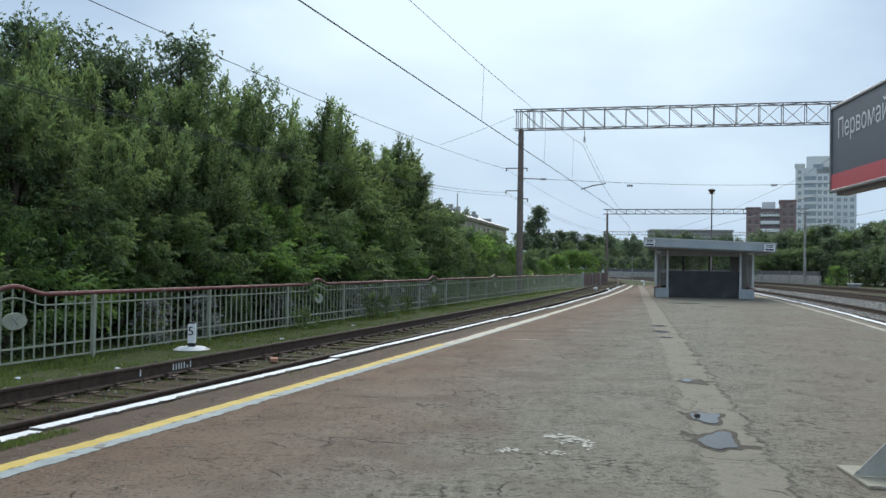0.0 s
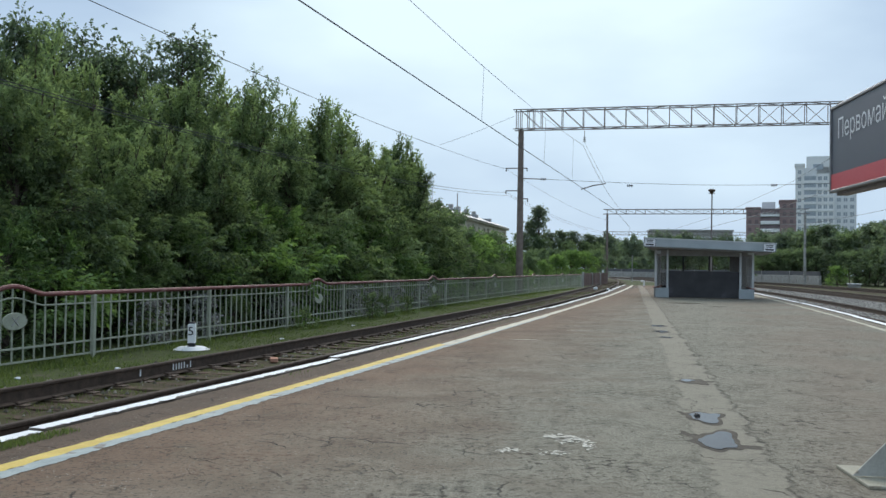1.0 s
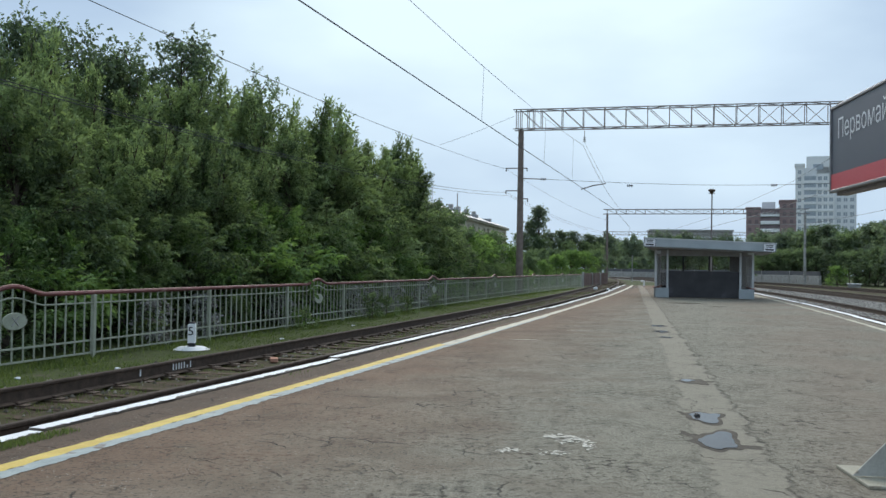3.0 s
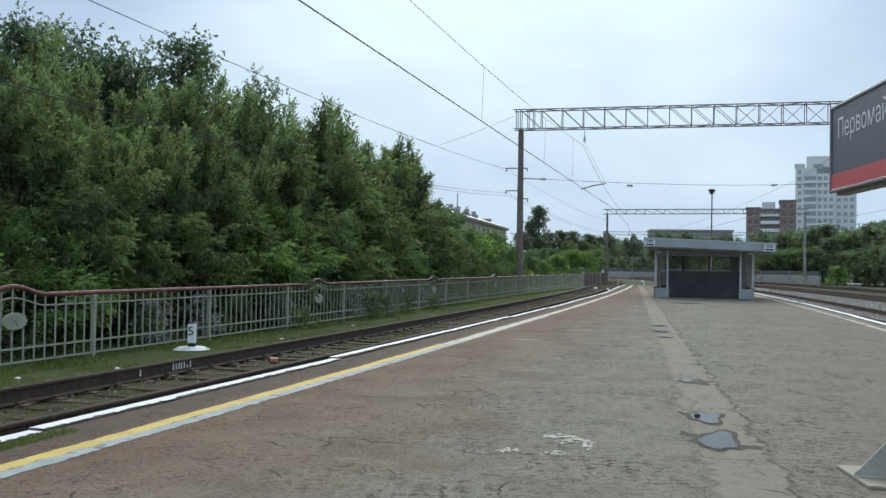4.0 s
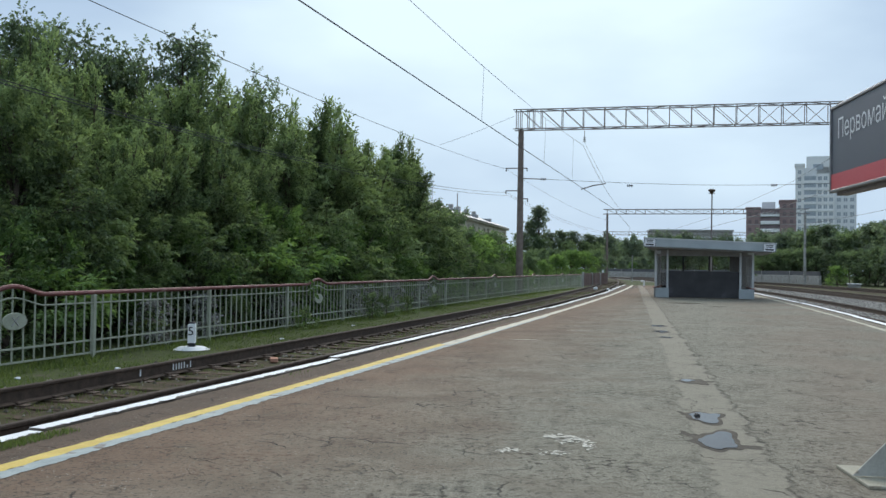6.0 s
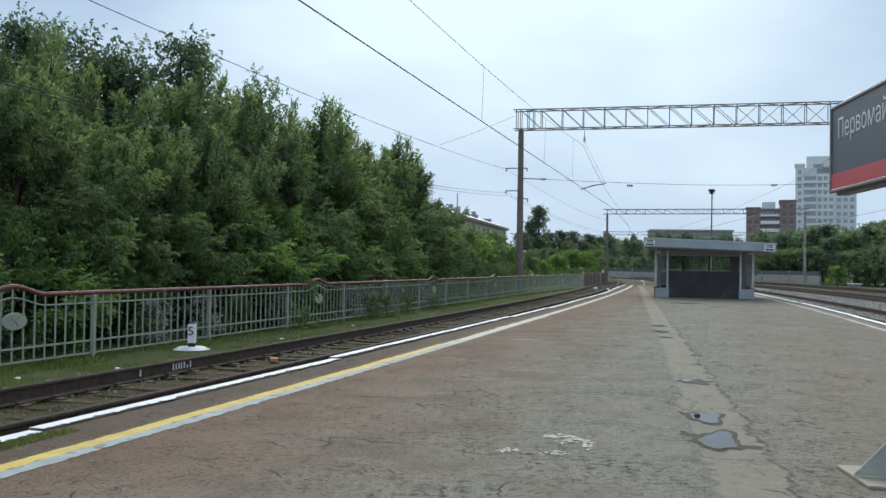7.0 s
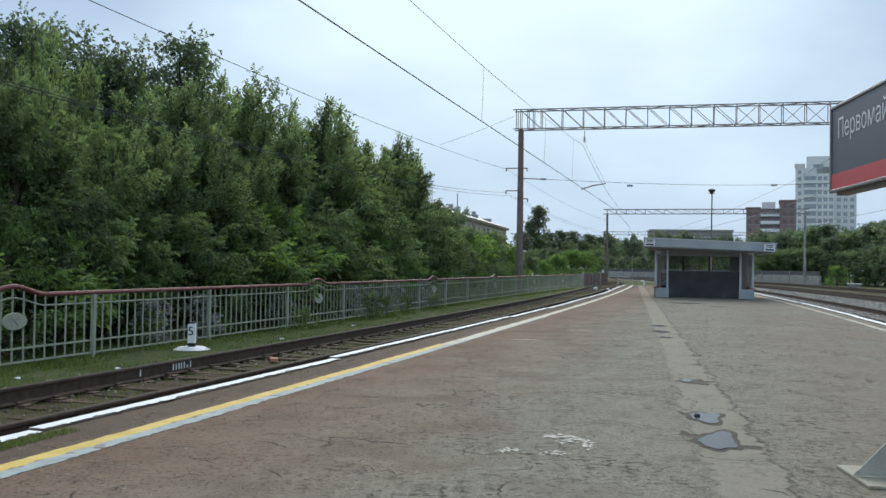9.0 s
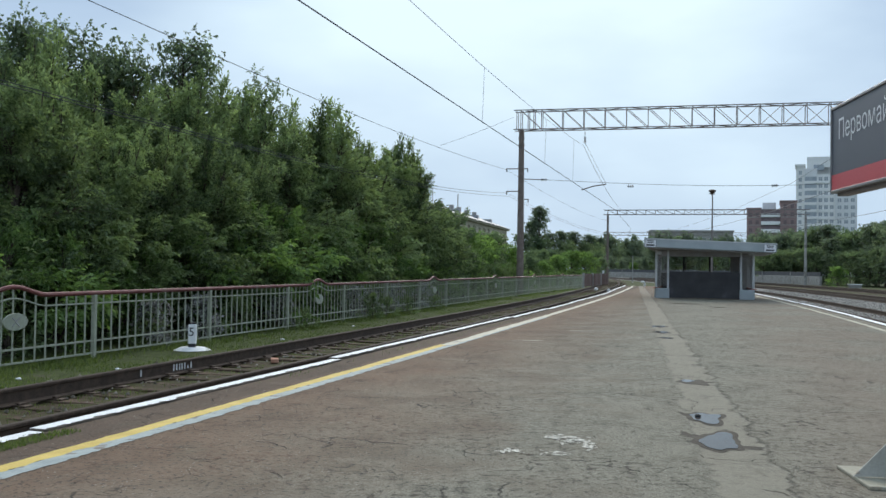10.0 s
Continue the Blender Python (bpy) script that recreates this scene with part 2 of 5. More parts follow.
def asphalt():
    """Worn asphalt: grey aggregate, a wide reddish worn-paint zone near the edge, a lighter trench patch, crazing cracks."""
    m = material("worn_asphalt", (0.134, 0.124, 0.096), (0.388, 0.364, 0.286), 0.92, 30.0, 0.55, fine=150, spread=(0.36, 0.64))
    n, k = m.node_tree.nodes, m.node_tree.links
    b = n["Principled BSDF"]
    base = b.inputs["Base Color"].links[0].from_socket
    co = n.new("ShaderNodeTexCoord")
    sep = n.new("ShaderNodeSeparateXYZ")
    k.new(co.outputs["Object"], sep.inputs[0])

    def calc(op, a, c=None, e=None):
        q = n.new("ShaderNodeMath")
        q.operation = op
        for i, v in enumerate((a, c, e)):
            if v is None:
                continue
            if isinstance(v, (int, float)):
                q.inputs[i].default_value = v
            else:
                k.new(v, q.inputs[i])
        return q.outputs[0]

    def fuzz(scale, detail=5.0, rough=0.6):
        t = n.new("ShaderNodeTexNoise")
        t.inputs["Scale"].default_value, t.inputs["Detail"].default_value, t.inputs["Roughness"].default_value = scale, detail, rough
        k.new(co.outputs["Object"], t.inputs["Vector"])
        return t.outputs["Fac"]

    def ramp(v, p0, p1):
        q = n.new("ShaderNodeMapRange")
        q.inputs["From Min"].default_value, q.inputs["From Max"].default_value = p0, p1
        k.new(v, q.inputs["Value"])
        return q.outputs[0]

    def blend(col, fac, rgb):
        q = n.new("ShaderNodeMixRGB")
        k.new(fac, q.inputs["Fac"])
        k.new(col, q.inputs["Color1"])
        q.inputs["Color2"].default_value = (*rgb, 1)
        return q.outputs["Color"]

    x, y = sep.outputs[0], sep.outputs[1]
    # distance from the left edge, across the platform
    d = calc("SUBTRACT", x, calc("ADD", calc("MULTIPLY", y, 0.285), -4.75))
    col = base
    # blotches of tone
    col = blend(col, calc("MULTIPLY", ramp(fuzz(0.55, 6), 0.45, 0.72), 0.4), (0.295, 0.275, 0.218))
    col = blend(col, calc("MULTIPLY", ramp(fuzz(3.2, 8, 0.7), 0.50, 0.70), 0.60), (0.105, 0.090, 0.070))
    col = blend(col, calc("MULTIPLY", ramp(fuzz(13.0, 7, 0.78), 0.51, 0.58), ramp(fuzz(1.0, 5, 0.65), 0.36, 0.60)), (0.062, 0.054, 0.043))
    # reddish worn zone beside the edge line, patches of it elsewhere
    red = calc("ADD", d, calc("MULTIPLY", fuzz(0.8, 5), 2.6))
    col = blend(col, calc("MULTIPLY", ramp(red, 4.9, 2.5), 0.8), (0.200, 0.122, 0.080))
    col = blend(col, calc("MULTIPLY", calc("MULTIPLY", ramp(red, 6.2, 3.8), ramp(fuzz(1.15, 7, 0.65), 0.46, 0.62)), 0.6), (0.118, 0.080, 0.056))
    col = blend(col, calc("MULTIPLY", calc("MULTIPLY", ramp(red, 6.0, 3.8), ramp(fuzz(2.3, 7, 0.65), 0.54, 0.68)), 0.5), (0.235, 0.195, 0.140))
    col = blend(col, calc("MULTIPLY", ramp(fuzz(30.0, 5, 0.7), 0.52, 0.62), 0.85), (0.056, 0.050, 0.040))
    col = blend(col, calc("MULTIPLY", ramp(d, 0.75, 0.6), 0.6), (0.085, 0.066, 0.052))
    far_red = calc("MULTIPLY", ramp(d, 4.9, 6.3), ramp(fuzz(0.45, 4), 0.36, 0.56))
    col = blend(col, calc("MULTIPLY", far_red, 0.45), (0.195, 0.140, 0.106))
    # trench patch: lighter strip that runs along the platform
    mid = calc("ADD", calc("MULTIPLY", y, 0.2085), 0.68)
    off = calc("ABSOLUTE", calc("SUBTRACT", calc("ADD", x, calc("MULTIPLY_ADD", fuzz(1.6, 8, 0.7), 0.5, -0.25)), mid))
    col = blend(col, calc("MULTIPLY", ramp(off, 0.24, 0.18), 0.6), (0.29, 0.262, 0.205))
    edge = calc("ABSOLUTE", calc("SUBTRACT", off, 0.225))
    side = calc("MULTIPLY_ADD", calc("GREATER_THAN", x, mid), 0.45, 0.3)
    edge_crack = calc("MULTIPLY", side, calc("MULTIPLY", ramp(edge, 0.026, 0.003), ramp(fuzz(4.2, 8, 0.8), 0.42, 0.56)))
    # crazing
    vor = n.new("ShaderNodeTexVoronoi")
    vor.feature = "DISTANCE_TO_EDGE"
    vor.inputs["Scale"].default_value = 1.5
    warp = n.new("ShaderNodeVectorMath")
    warp.operation = "MULTIPLY_ADD"
    tw = n.new("ShaderNodeTexNoise")
    tw.inputs["Scale"].default_value, tw.inputs["Detail"].default_value = 2.4, 6.0
    k.new(co.outputs["Object"], tw.inputs["Vector"])
    k.new(tw.outputs["Color"], warp.inputs[0])
    warp.inputs[1].default_value = (0.55, 0.55, 0.0)
    k.new(co.outputs["Object"], warp.inputs[2])
    k.new(warp.outputs[0], vor.inputs["Vector"])
    craze = calc("MULTIPLY", ramp(vor.outputs["Distance"], 0.012, 0.002), ramp(fuzz(1.6, 4), 0.50, 0.60))
    fine = n.new("ShaderNodeTexVoronoi")
    fine.feature = "DISTANCE_TO_EDGE"
    fine.inputs["Scale"].default_value = 7.0
    k.new(warp.outputs[0], fine.inputs["Vector"])
    alligator = calc("MULTIPLY", calc("MULTIPLY", ramp(fine.outputs["Distance"], 0.06, 0.005), ramp(fuzz(1.3, 6, 0.7), 0.53, 0.64)), 0.6)
    long_crack = n.new("ShaderNodeTexVoronoi")
    long_crack.feature = "DISTANCE_TO_EDGE"
    long_crack.inputs["Scale"].default_value = 0.62
    k.new(warp.outputs[0], long_crack.inputs["Vector"])
    split = calc("MULTIPLY", ramp(long_crack.outputs["Distance"], 0.006, 0.001), ramp(fuzz(1.1, 4), 0.54, 0.60))
    crack = calc("MAXIMUM", calc("MAXIMUM", craze, alligator), calc("MAXIMUM", edge_crack, split))
    col = blend(col, calc("MULTIPLY", crack, 0.8), (0.045, 0.042, 0.038))
    # pale chips of stone
    chip = n.new("ShaderNodeTexVoronoi")
    chip.inputs["Scale"].default_value = 38.0
    k.new(co.outputs["Object"], chip.inputs["Vector"])
    col = blend(col, calc("MULTIPLY", ramp(chip.outputs["Distance"], 0.20, 0.10), ramp(fuzz(5.0, 3), 0.48, 0.60)), (0.42, 0.40, 0.345))
    k.new(col, b.inputs["Base Color"])
    bp = n.new("ShaderNodeBump")
    bp.invert = True
    bp.inputs["Strength"].default_value, bp.inputs["Distance"].default_value = 0.7, 0.02
    k.new(crack, bp.inputs["Height"])
    k.new(b.inputs["Normal"].links[0].from_socket, bp.inputs["Normal"])
    k.new(bp.outputs["Normal"], b.inputs["Normal"])
    return m


ASPHALT = asphalt()


# ---- mesh helpers ----
def mesh_of(name, bm, mat):
    me = bpy.data.meshes.new(name)
    bmesh.ops.recalc_face_normals(bm, faces=bm.faces)
    bm.to_mesh(me)
    bm.free()
    me.materials.append(mat)
    return me


def part(name, bm, mat, parent=None, label=""):
    """Links a bmesh (or a finished mesh) as one object, under parent where there is one."""
    ob = new(name, bm if isinstance(bm, bpy.types.Mesh) else mesh_of(name, bm, mat))
    ob.parent = parent
    return tagged(ob, label)


def root(name, m, label, category, group="", kind=""):
    ob = new(name)
    ob.empty_display_size = 0.1
    ob.matrix_basis = m
    return tagged(ob, label, category, group, kind)


def box(bm, lo, hi, bevel=0.0, m=None):
    c, s = [(a + b) / 2 for a, b in zip(lo, hi)], [b - a for a, b in zip(lo, hi)]
    got = bmesh.ops.create_cube(bm, size=1, matrix=(m or Matrix()) @ Matrix.Translation(c) @ Matrix.Diagonal((*s, 1)))["verts"]
    if bevel:
        edges = list({e for v in got for e in v.link_edges})
        bmesh.ops.bevel(bm, geom=edges, offset=bevel, segments=1, affect="EDGES")
    return bm


def boxed(lo, hi, bevel=0.0, m=None):
    return box(bmesh.new(), lo, hi, bevel, m)


def tube(bm, pts, radii, seg=8):
    pts = [Vector(p) for p in pts]
    if isinstance(radii, (int, float)):
        radii = [radii] * len(pts)
    rings = []
    for i, p in enumerate(pts):
        d = (pts[min(i + 1, len(pts) - 1)] - pts[max(i - 1, 0)]).normalized()
        u = d.orthogonal().normalized() if i == 0 else (u - d * u.dot(d)).normalized()
        w = d.cross(u)
        rings.append([bm.verts.new(p + radii[i] * (math.cos(a) * u + math.sin(a) * w)) for a in (2 * math.pi * j / seg for j in range(seg))])
    for a, b in zip(rings, rings[1:]):
        for j in range(seg):
            bm.faces.new((a[j], a[(j + 1) % seg], b[(j + 1) % seg], b[j]))
    bm.faces.new(rings[0][::-1])
    bm.faces.new(rings[-1])
    return bm


def tubed(pts, radii, seg=8):
    return tube(bmesh.new(), pts, radii, seg)


def sweep(profile, stations):
    """A closed profile (across, up) carried along stations of (point, across-vector)."""
    bm, rings = bmesh.new(), []
    for p, a in stations:
        rings.append([bm.verts.new((p[0] + a[0] * u, p[1] + a[1] * u, p[2] + v)) for u, v in profile])
    n = len(profile)
    for r, s in zip(rings, rings[1:]):
        for j in range(n):
            bm.faces.new((r[j], r[(j + 1) % n], s[(j + 1) % n], s[j]))
    bm.faces.new(rings[0])
    bm.faces.new(rings[-1][::-1])
    return bm


def raw_mesh(name, verts, faces, mat):
    me = bpy.data.meshes.new(name)
    verts, faces = np.asarray(verts, np.float32), np.asarray(faces, np.int32)
    me.vertices.add(len(verts))
    me.vertices.foreach_set("co", verts.ravel())
    me.loops.add(faces.size)
    me.loops.foreach_set("vertex_index", faces.ravel())
    me.polygons.add(len(faces))
    me.polygons.foreach_set("loop_start", np.arange(len(faces), dtype=np.int32) * faces.shape[1])
    me.update(calc_edges=True)
    me.materials.append(mat)
    return me


# ---- the plan: gently bending lines, x over y ----
LEFT_TRACK, FENCE, RIGHT_EDGE = (-6.731, 0.3138, -0.0006, 0.0), (-10.149, 0.2999, -0.0008, 8.5e-6), (4.5, 0.30, -0.0010, 0.0)
RAIL_Z, SOIL_Z = -0.165, -0.40


def along(line, y, off=0.0):
    """The point of a line at y, moved off metres to its right, and the unit vectors across and along it."""
    a, b, c, d = line
    s = b + 2 * c * y + 3 * d * y * y
    n = math.hypot(1, s)
    return Vector((a + b * y + c * y * y + d * y ** 3 + off / n, y - off * s / n, 0)), Vector((1 / n, -s / n, 0)), Vector((s / n, 1 / n, 0))


def stations(line, y0, y1, step, off=0.0, z=0.0):
    out, y = [], y0
    while y <= y1 + 1e-6:
        p, a, _ = along(line, y, off)
        out.append((p + Vector((0, 0, z)), a))
        y += step
    return out


def frame_at(p, a, f, z=0.0):
    """A pose with x across, y along and z up."""
    return Matrix(((a.x, f.x, 0, p.x), (a.y, f.y, 0, p.y), (0, 0, 1, z), (0, 0, 0, 1)))


def ribbon(line, y0, y1, step, off, width, z, wobble=0.0, seed=0.0, drift=0.0):
    bm, last = bmesh.new(), None
    y = y0
    while y <= y1:
        p, a, _ = along(line, y, off - drift * min(1.0, max(0.0, (y + 2) / 22)))
        w1 = (noise.noise((y * 1.1, seed, 0)) * 0.6 + noise.noise((y * 6.3, seed, 5)) * 0.4 + noise.noise((y * 23.0, seed, 2)) * 0.3) * wobble
        w2 = (noise.noise((y * 1.1, seed, 0)) * 0.4 + noise.noise((y * 6.9, seed + 9, 4)) * 0.6 + noise.noise((y * 21.0, seed, 8)) * 0.55) * wobble
        now = (bm.verts.new(p + a * (w1 - width / 2) + Vector((0, 0, z))), bm.verts.new(p + a * (w2 + width / 2) + Vector((0, 0, z))))
        if last:
            bm.faces.new((last[0], last[1], now[1], now[0]))
        last = now
        y += step
    return bm


def blob(bm, cx, cy, rx, ry, z, seed, turn=0.0, rough=0.35, n=28):
    ring = []
    for i in range(n):
        t = 2 * math.pi * i / n
        r = 1 + rough * noise.noise((math.cos(t) * 1.6 + seed, math.sin(t) * 1.6, seed)) * 1.6
        x, y = rx * r * math.cos(t), ry * r * math.sin(t)
        ring.append(bm.verts.new((cx + x * math.cos(turn) - y * math.sin(turn), cy + x * math.sin(turn) + y * math.cos(turn), z)))
    bm.faces.new(ring)
    return bm


# ---- ground ----
def ground():
    bm = bmesh.new()
    for x0, x1 in ((-1500, -60), (-60, 60), (60, 1500)):
        for y0, y1 in ((-300, -30), (-30, 260), (260, 3000)):
            bm.faces.new([bm.verts.new(v) for v in ((x0, y0, SOIL_Z), (x1, y0, SOIL_Z), (x1, y1, SOIL_Z), (x0, y1, SOIL_Z))])
    bmesh.ops.remove_doubles(bm, verts=bm.verts, dist=0.001)
    tagged(part("ground", bm, GROUND), "grassy soil with bare patches reaching the horizon", "ground", kind="structure")
    bm, last, y = bmesh.new(), None, -10.0
    while y < 250:
        row = []
        for j in range(29):
            u = -1.75 + 3.5 * j / 28
            p, *_ = along(LEFT_TRACK, y, u)
            edge = 0.0 if 0 < j < 28 else -0.09
            h = 0.024 + 0.045 * noise.noise((p.x * 1.7, p.y * 1.7, 1)) + 0.022 * noise.noise((p.x * 6, p.y * 6, 2)) + edge
            row.append(bm.verts.new((p.x, p.y, SOIL_Z + h)))
        if last:
            for s in range(28):
                bm.faces.new((last[s], last[s + 1], row[s + 1], row[s]))
        last = row
        y += 0.13 if y < 45 else 2.5
    for f in bm.faces:
        f.smooth = True
    tagged(part("track_bed", bm, BALLAST), "mossy trodden ballast between weathered sleepers", "track bed", kind="structure")
    bed2 = [(-1.62, -0.05), (-1.6, 0.06), (7.0, 0.06), (7.4, -0.05)]
    tagged(part("gravel_bed", sweep(bed2, stations(RIGHT_EDGE, -12, 200, 2, 1.79, SOIL_Z)), GRAVEL), "pale grey crushed-stone bed under the double track", "gravel bed", kind="structure")


def yard():
    strip = [(7.1, -0.05), (7.3, 0.035), (17.0, 0.035), (18.2, -0.05)]
    tagged(part("cinder_strip", sweep(strip, stations(RIGHT_EDGE, -12, 200, 2, 1.79, SOIL_Z)), BALLAST), "dark cinder ground beyond the double track", "cinder ground", kind="structure")


def platform():
    ys = [-14 + i * 2.7 for i in range(31)]
    bm = bmesh.new()
    top, low = [], []
    ring = [along(LEFT_TRACK, y, 1.83)[0] for y in ys] + [along(RIGHT_EDGE, y, -0.09)[0] for y in ys[::-1]]
    for p in ring:
        top.append(bm.verts.new((p.x, p.y, 0)))
        low.append(bm.verts.new((p.x, p.y, SOIL_Z - 0.1)))
    n = len(ring)
    for i in range(n):
        bm.faces.new((top[i], top[(i + 1) % n], low[(i + 1) % n], low[i]))
    h = len(ys)
    for i in range(h - 1):
        bm.faces.new((top[i], top[i + 1], top[n - 2 - i], top[n - 1 - i]))
    slab = tagged(part("platform", bm, ASPHALT), "worn cracked grey asphalt platform with reddish patches", "platform", kind="structure")
    # concrete kerb slabs with white-washed upper edges
    for line, off, sgn, y0 in ((LEFT_TRACK, 1.86, 1, -13.26), (RIGHT_EDGE, -0.075, -1, -11.0)):
        y, i = y0, 0
        while y < 65:
            step = 5.03
            p, a, _ = along(line, y, off)
            q, _, _ = along(line, min(y + step, 67), off)
            f = (q - p).normalized()
            a = Vector((f.y, -f.x, 0))
            ln = (q - p).length
            shift = (0.03, -0.02, 0.02, 0.06, 0.01, -0.05, -0.05, 0.0)[i % 8]
            kerb = part("kerb_slab", boxed(((-0.075 if sgn > 0 else -0.13) + shift, 0.012, -0.46), ((0.046 if sgn > 0 else 0.075) + shift, ln - 0.012, 0.012), 0.008), KERB, slab)
            kerb.matrix_basis = frame_at(p, a, f, (0.0, 0.0, 0.0, 0.0, 0.006, 0.018, 0.016, 0.010)[i % 8] if sgn > 0 else 0.0)
            st = [(Vector((shift, 0.03 + (ln - 0.06) * j / 150, 0.0)), Vector((1, 0, 0))) for j in range(151)]
            pb, last = bmesh.new(), None
            for j, (c, _) in enumerate(st):
                e1 = -0.079 + shift
                e2 = shift + (0.040 if sgn > 0 else 0.10) + noise.noise((j * 0.12, i * 3.1, sgn)) * 0.035 + noise.noise((j * 0.8, i * 2.1, sgn)) * 0.03 + noise.noise((j * 2.9, i, sgn)) * 0.03
                e1, e2 = (e1, e2) if sgn > 0 else (-e2 + 2 * shift, -e1 + 2 * shift)
                rows = [(e1, -0.07 - noise.noise((j * .4, i, 3)) * 0.03), (e1, 0.0155), (e2, 0.0155)] if sgn > 0 else [(e1, 0.0155), (e2, 0.0155), (e2, -0.07)]
                now = [pb.verts.new((u, c.y, v)) for u, v in rows]
                if last:
                    for s in range(2):
                        pb.faces.new((last[s], last[s + 1], now[s + 1], now[s]))
                last = now
            part("whitewash", pb, WHITE, kerb, "chalky whitewash on the slab edge")
            y += step
            i += 1
    tagged(part("yellow_line", ribbon(LEFT_TRACK, -12, 14.6, 0.035, 2.565, 0.125, 0.004, 0.032, 2.0, 0.2), YELLOW), "worn yellow painted safety line", "painted line", kind="structure")
    tagged(part("cream_line", ribbon(LEFT_TRACK, 14.5, 66.5, 0.12, 2.62, 0.17, 0.0042, 0.06, 2.0, 0.2), CREAM), "faded cream painted safety line", "painted line", kind="structure")
    tagged(part("pale_line", ribbon(LEFT_TRACK, -12, 23.0, 0.03, 2.685, 0.135, 0.0035, 0.034, 7.0, 0.2), PALE), "pale bluish white paint beside the yellow line", "painted line", kind="structure")
    tagged(part("yellow_line", ribbon(RIGHT_EDGE, -12, 66.5, 0.12, -0.60, 0.13, 0.004, 0.05, 12.0), FADED), "faded yellow painted line along the platform edge", "painted line", kind="structure")


def puddles():
    for cx, cy, rx, ry, turn, s in ((1.945, 6.33, 0.12, 0.29, -0.34, 1.0), (2.14, 7.33, 0.125, 0.25, -0.2, 3.0), (2.64, 9.74, 0.07, 0.10, -0.2, 5.0), (4.55, 19.1, 0.13, 0.26, -0.2, 8.0), (4.22, 17.35, 0.11, 0.28, -0.2, 8.6), (3.92, 15.9, 0.12, 0.12, -0.2, 6.2), (8.75, 32.2, 0.42, 0.16, -0.25, 9.5), (8.95, 29.4, 0.24, 0.10, -0.25, 11.5)):
        pd = root("puddle", Matrix.Translation((cx, cy, 0)), "shallow rainwater puddle on worn asphalt", "puddle", "rain puddles")
        part("wet_rim", blob(bmesh.new(), 0, 0, rx * 1.36, ry * 1.24, 0.002, s, turn, 0.36, 48), WET, pd)
        part("water", blob(bmesh.new(), 0, 0, rx, ry, 0.006, s + 0.07, turn), WATER, pd)
    for cx, cy, rx, ry, turn, q in ((1.80, 6.52, 0.05, 0.20, 0.15, 2.0), (2.10, 6.12, 0.11, 0.045, -0.5, 4.0), (2.72, 9.62, 0.16, 0.20, -0.3, 6.0), (2.03, 7.42, 0.05, 0.14, 0.1, 7.5)):
        wp = part("damp_patch", blob(bmesh.new(), 0, 0, rx, ry, 0.0025, q, turn, 0.55, 40), WET)
        wp.matrix_basis = Matrix.Translation((cx, cy, 0))
        tagged(wp, "dark damp patch of asphalt beside a puddle", "damp patch", "damp patches")
    st = tagged(part("stone", blob3(0.026, 0.016, 4), BLACK), "small dark stone lying in a puddle", "stone")
    st.matrix_basis = pose(2.08, 7.36, 0.012, 0, 0, 20)
    rng = random.Random(9)
    bm = bmesh.new()
    for cx, cy, sx, sy, count in ((0.46, 5.90, 0.04, 0.045, 16), (0.80, 6.40, 0.05, 0.045, 34), (0.92, 6.29, 0.055, 0.07, 46), (0.985, 6.10, 0.02, 0.07, 18), (0.73, 5.84, 0.05, 0.05, 14)):
        for q in range(count):
            blob(bm, cx + rng.gauss(0, sx), cy + rng.gauss(0, sy), rng.uniform(0.006, 0.016), rng.uniform(0.010, 0.036), 0.003 + 0.0001 * q, q * 2.3 + cx, rng.uniform(0, 3.1), 0.8, 14)
    tagged(part("paint_splashes", bm, SPLASH), "spilled white paint flecks dried on asphalt", "paint splashes", kind="stuff")
    for y, off, s in ((15.9, 3.45, 1), (18.5, 3.9, 2)):
        p, a, f = along(LEFT_TRACK, y, off)
        tagged(part("paint_stroke", blob(bmesh.new(), p.x, p.y, 0.27, 0.035, 0.004, s, 0.05), FADED), "short faded white paint stroke on asphalt", "paint stroke", "paint strokes")


def blob3(r, h, seed):
    bm = bmesh.new()
    bmesh.ops.create_icosphere(bm, subdivisions=2, radius=1)
    for v in bm.verts:
        k = 1 + 0.35 * noise.noise(v.co * 1.4 + Vector((seed, 0, 0)))
        v.co = Vector((v.co.x * r * k, v.co.y * r * k, v.co.z * h * k))
    return bm


# ---- tracks ----
RAIL_PROFILE = [(-0.066, -0.18), (0.066, -0.18), (0.066, -0.168), (0.012, -0.15), (0.012, -0.042), (0.036, -0.03), (0.037, -0.006), (0.028, 0.0), (-0.028, 0.0), (-0.037, -0.006), (-0.036, -0.03), (-0.012, -0.042), (-0.012, -0.15), (-0.066, -0.168)]
HEAD_PROFILE = [(-0.033, 0.0015), (0.033, 0.0015), (0.030, 0.004), (-0.030, 0.004)]


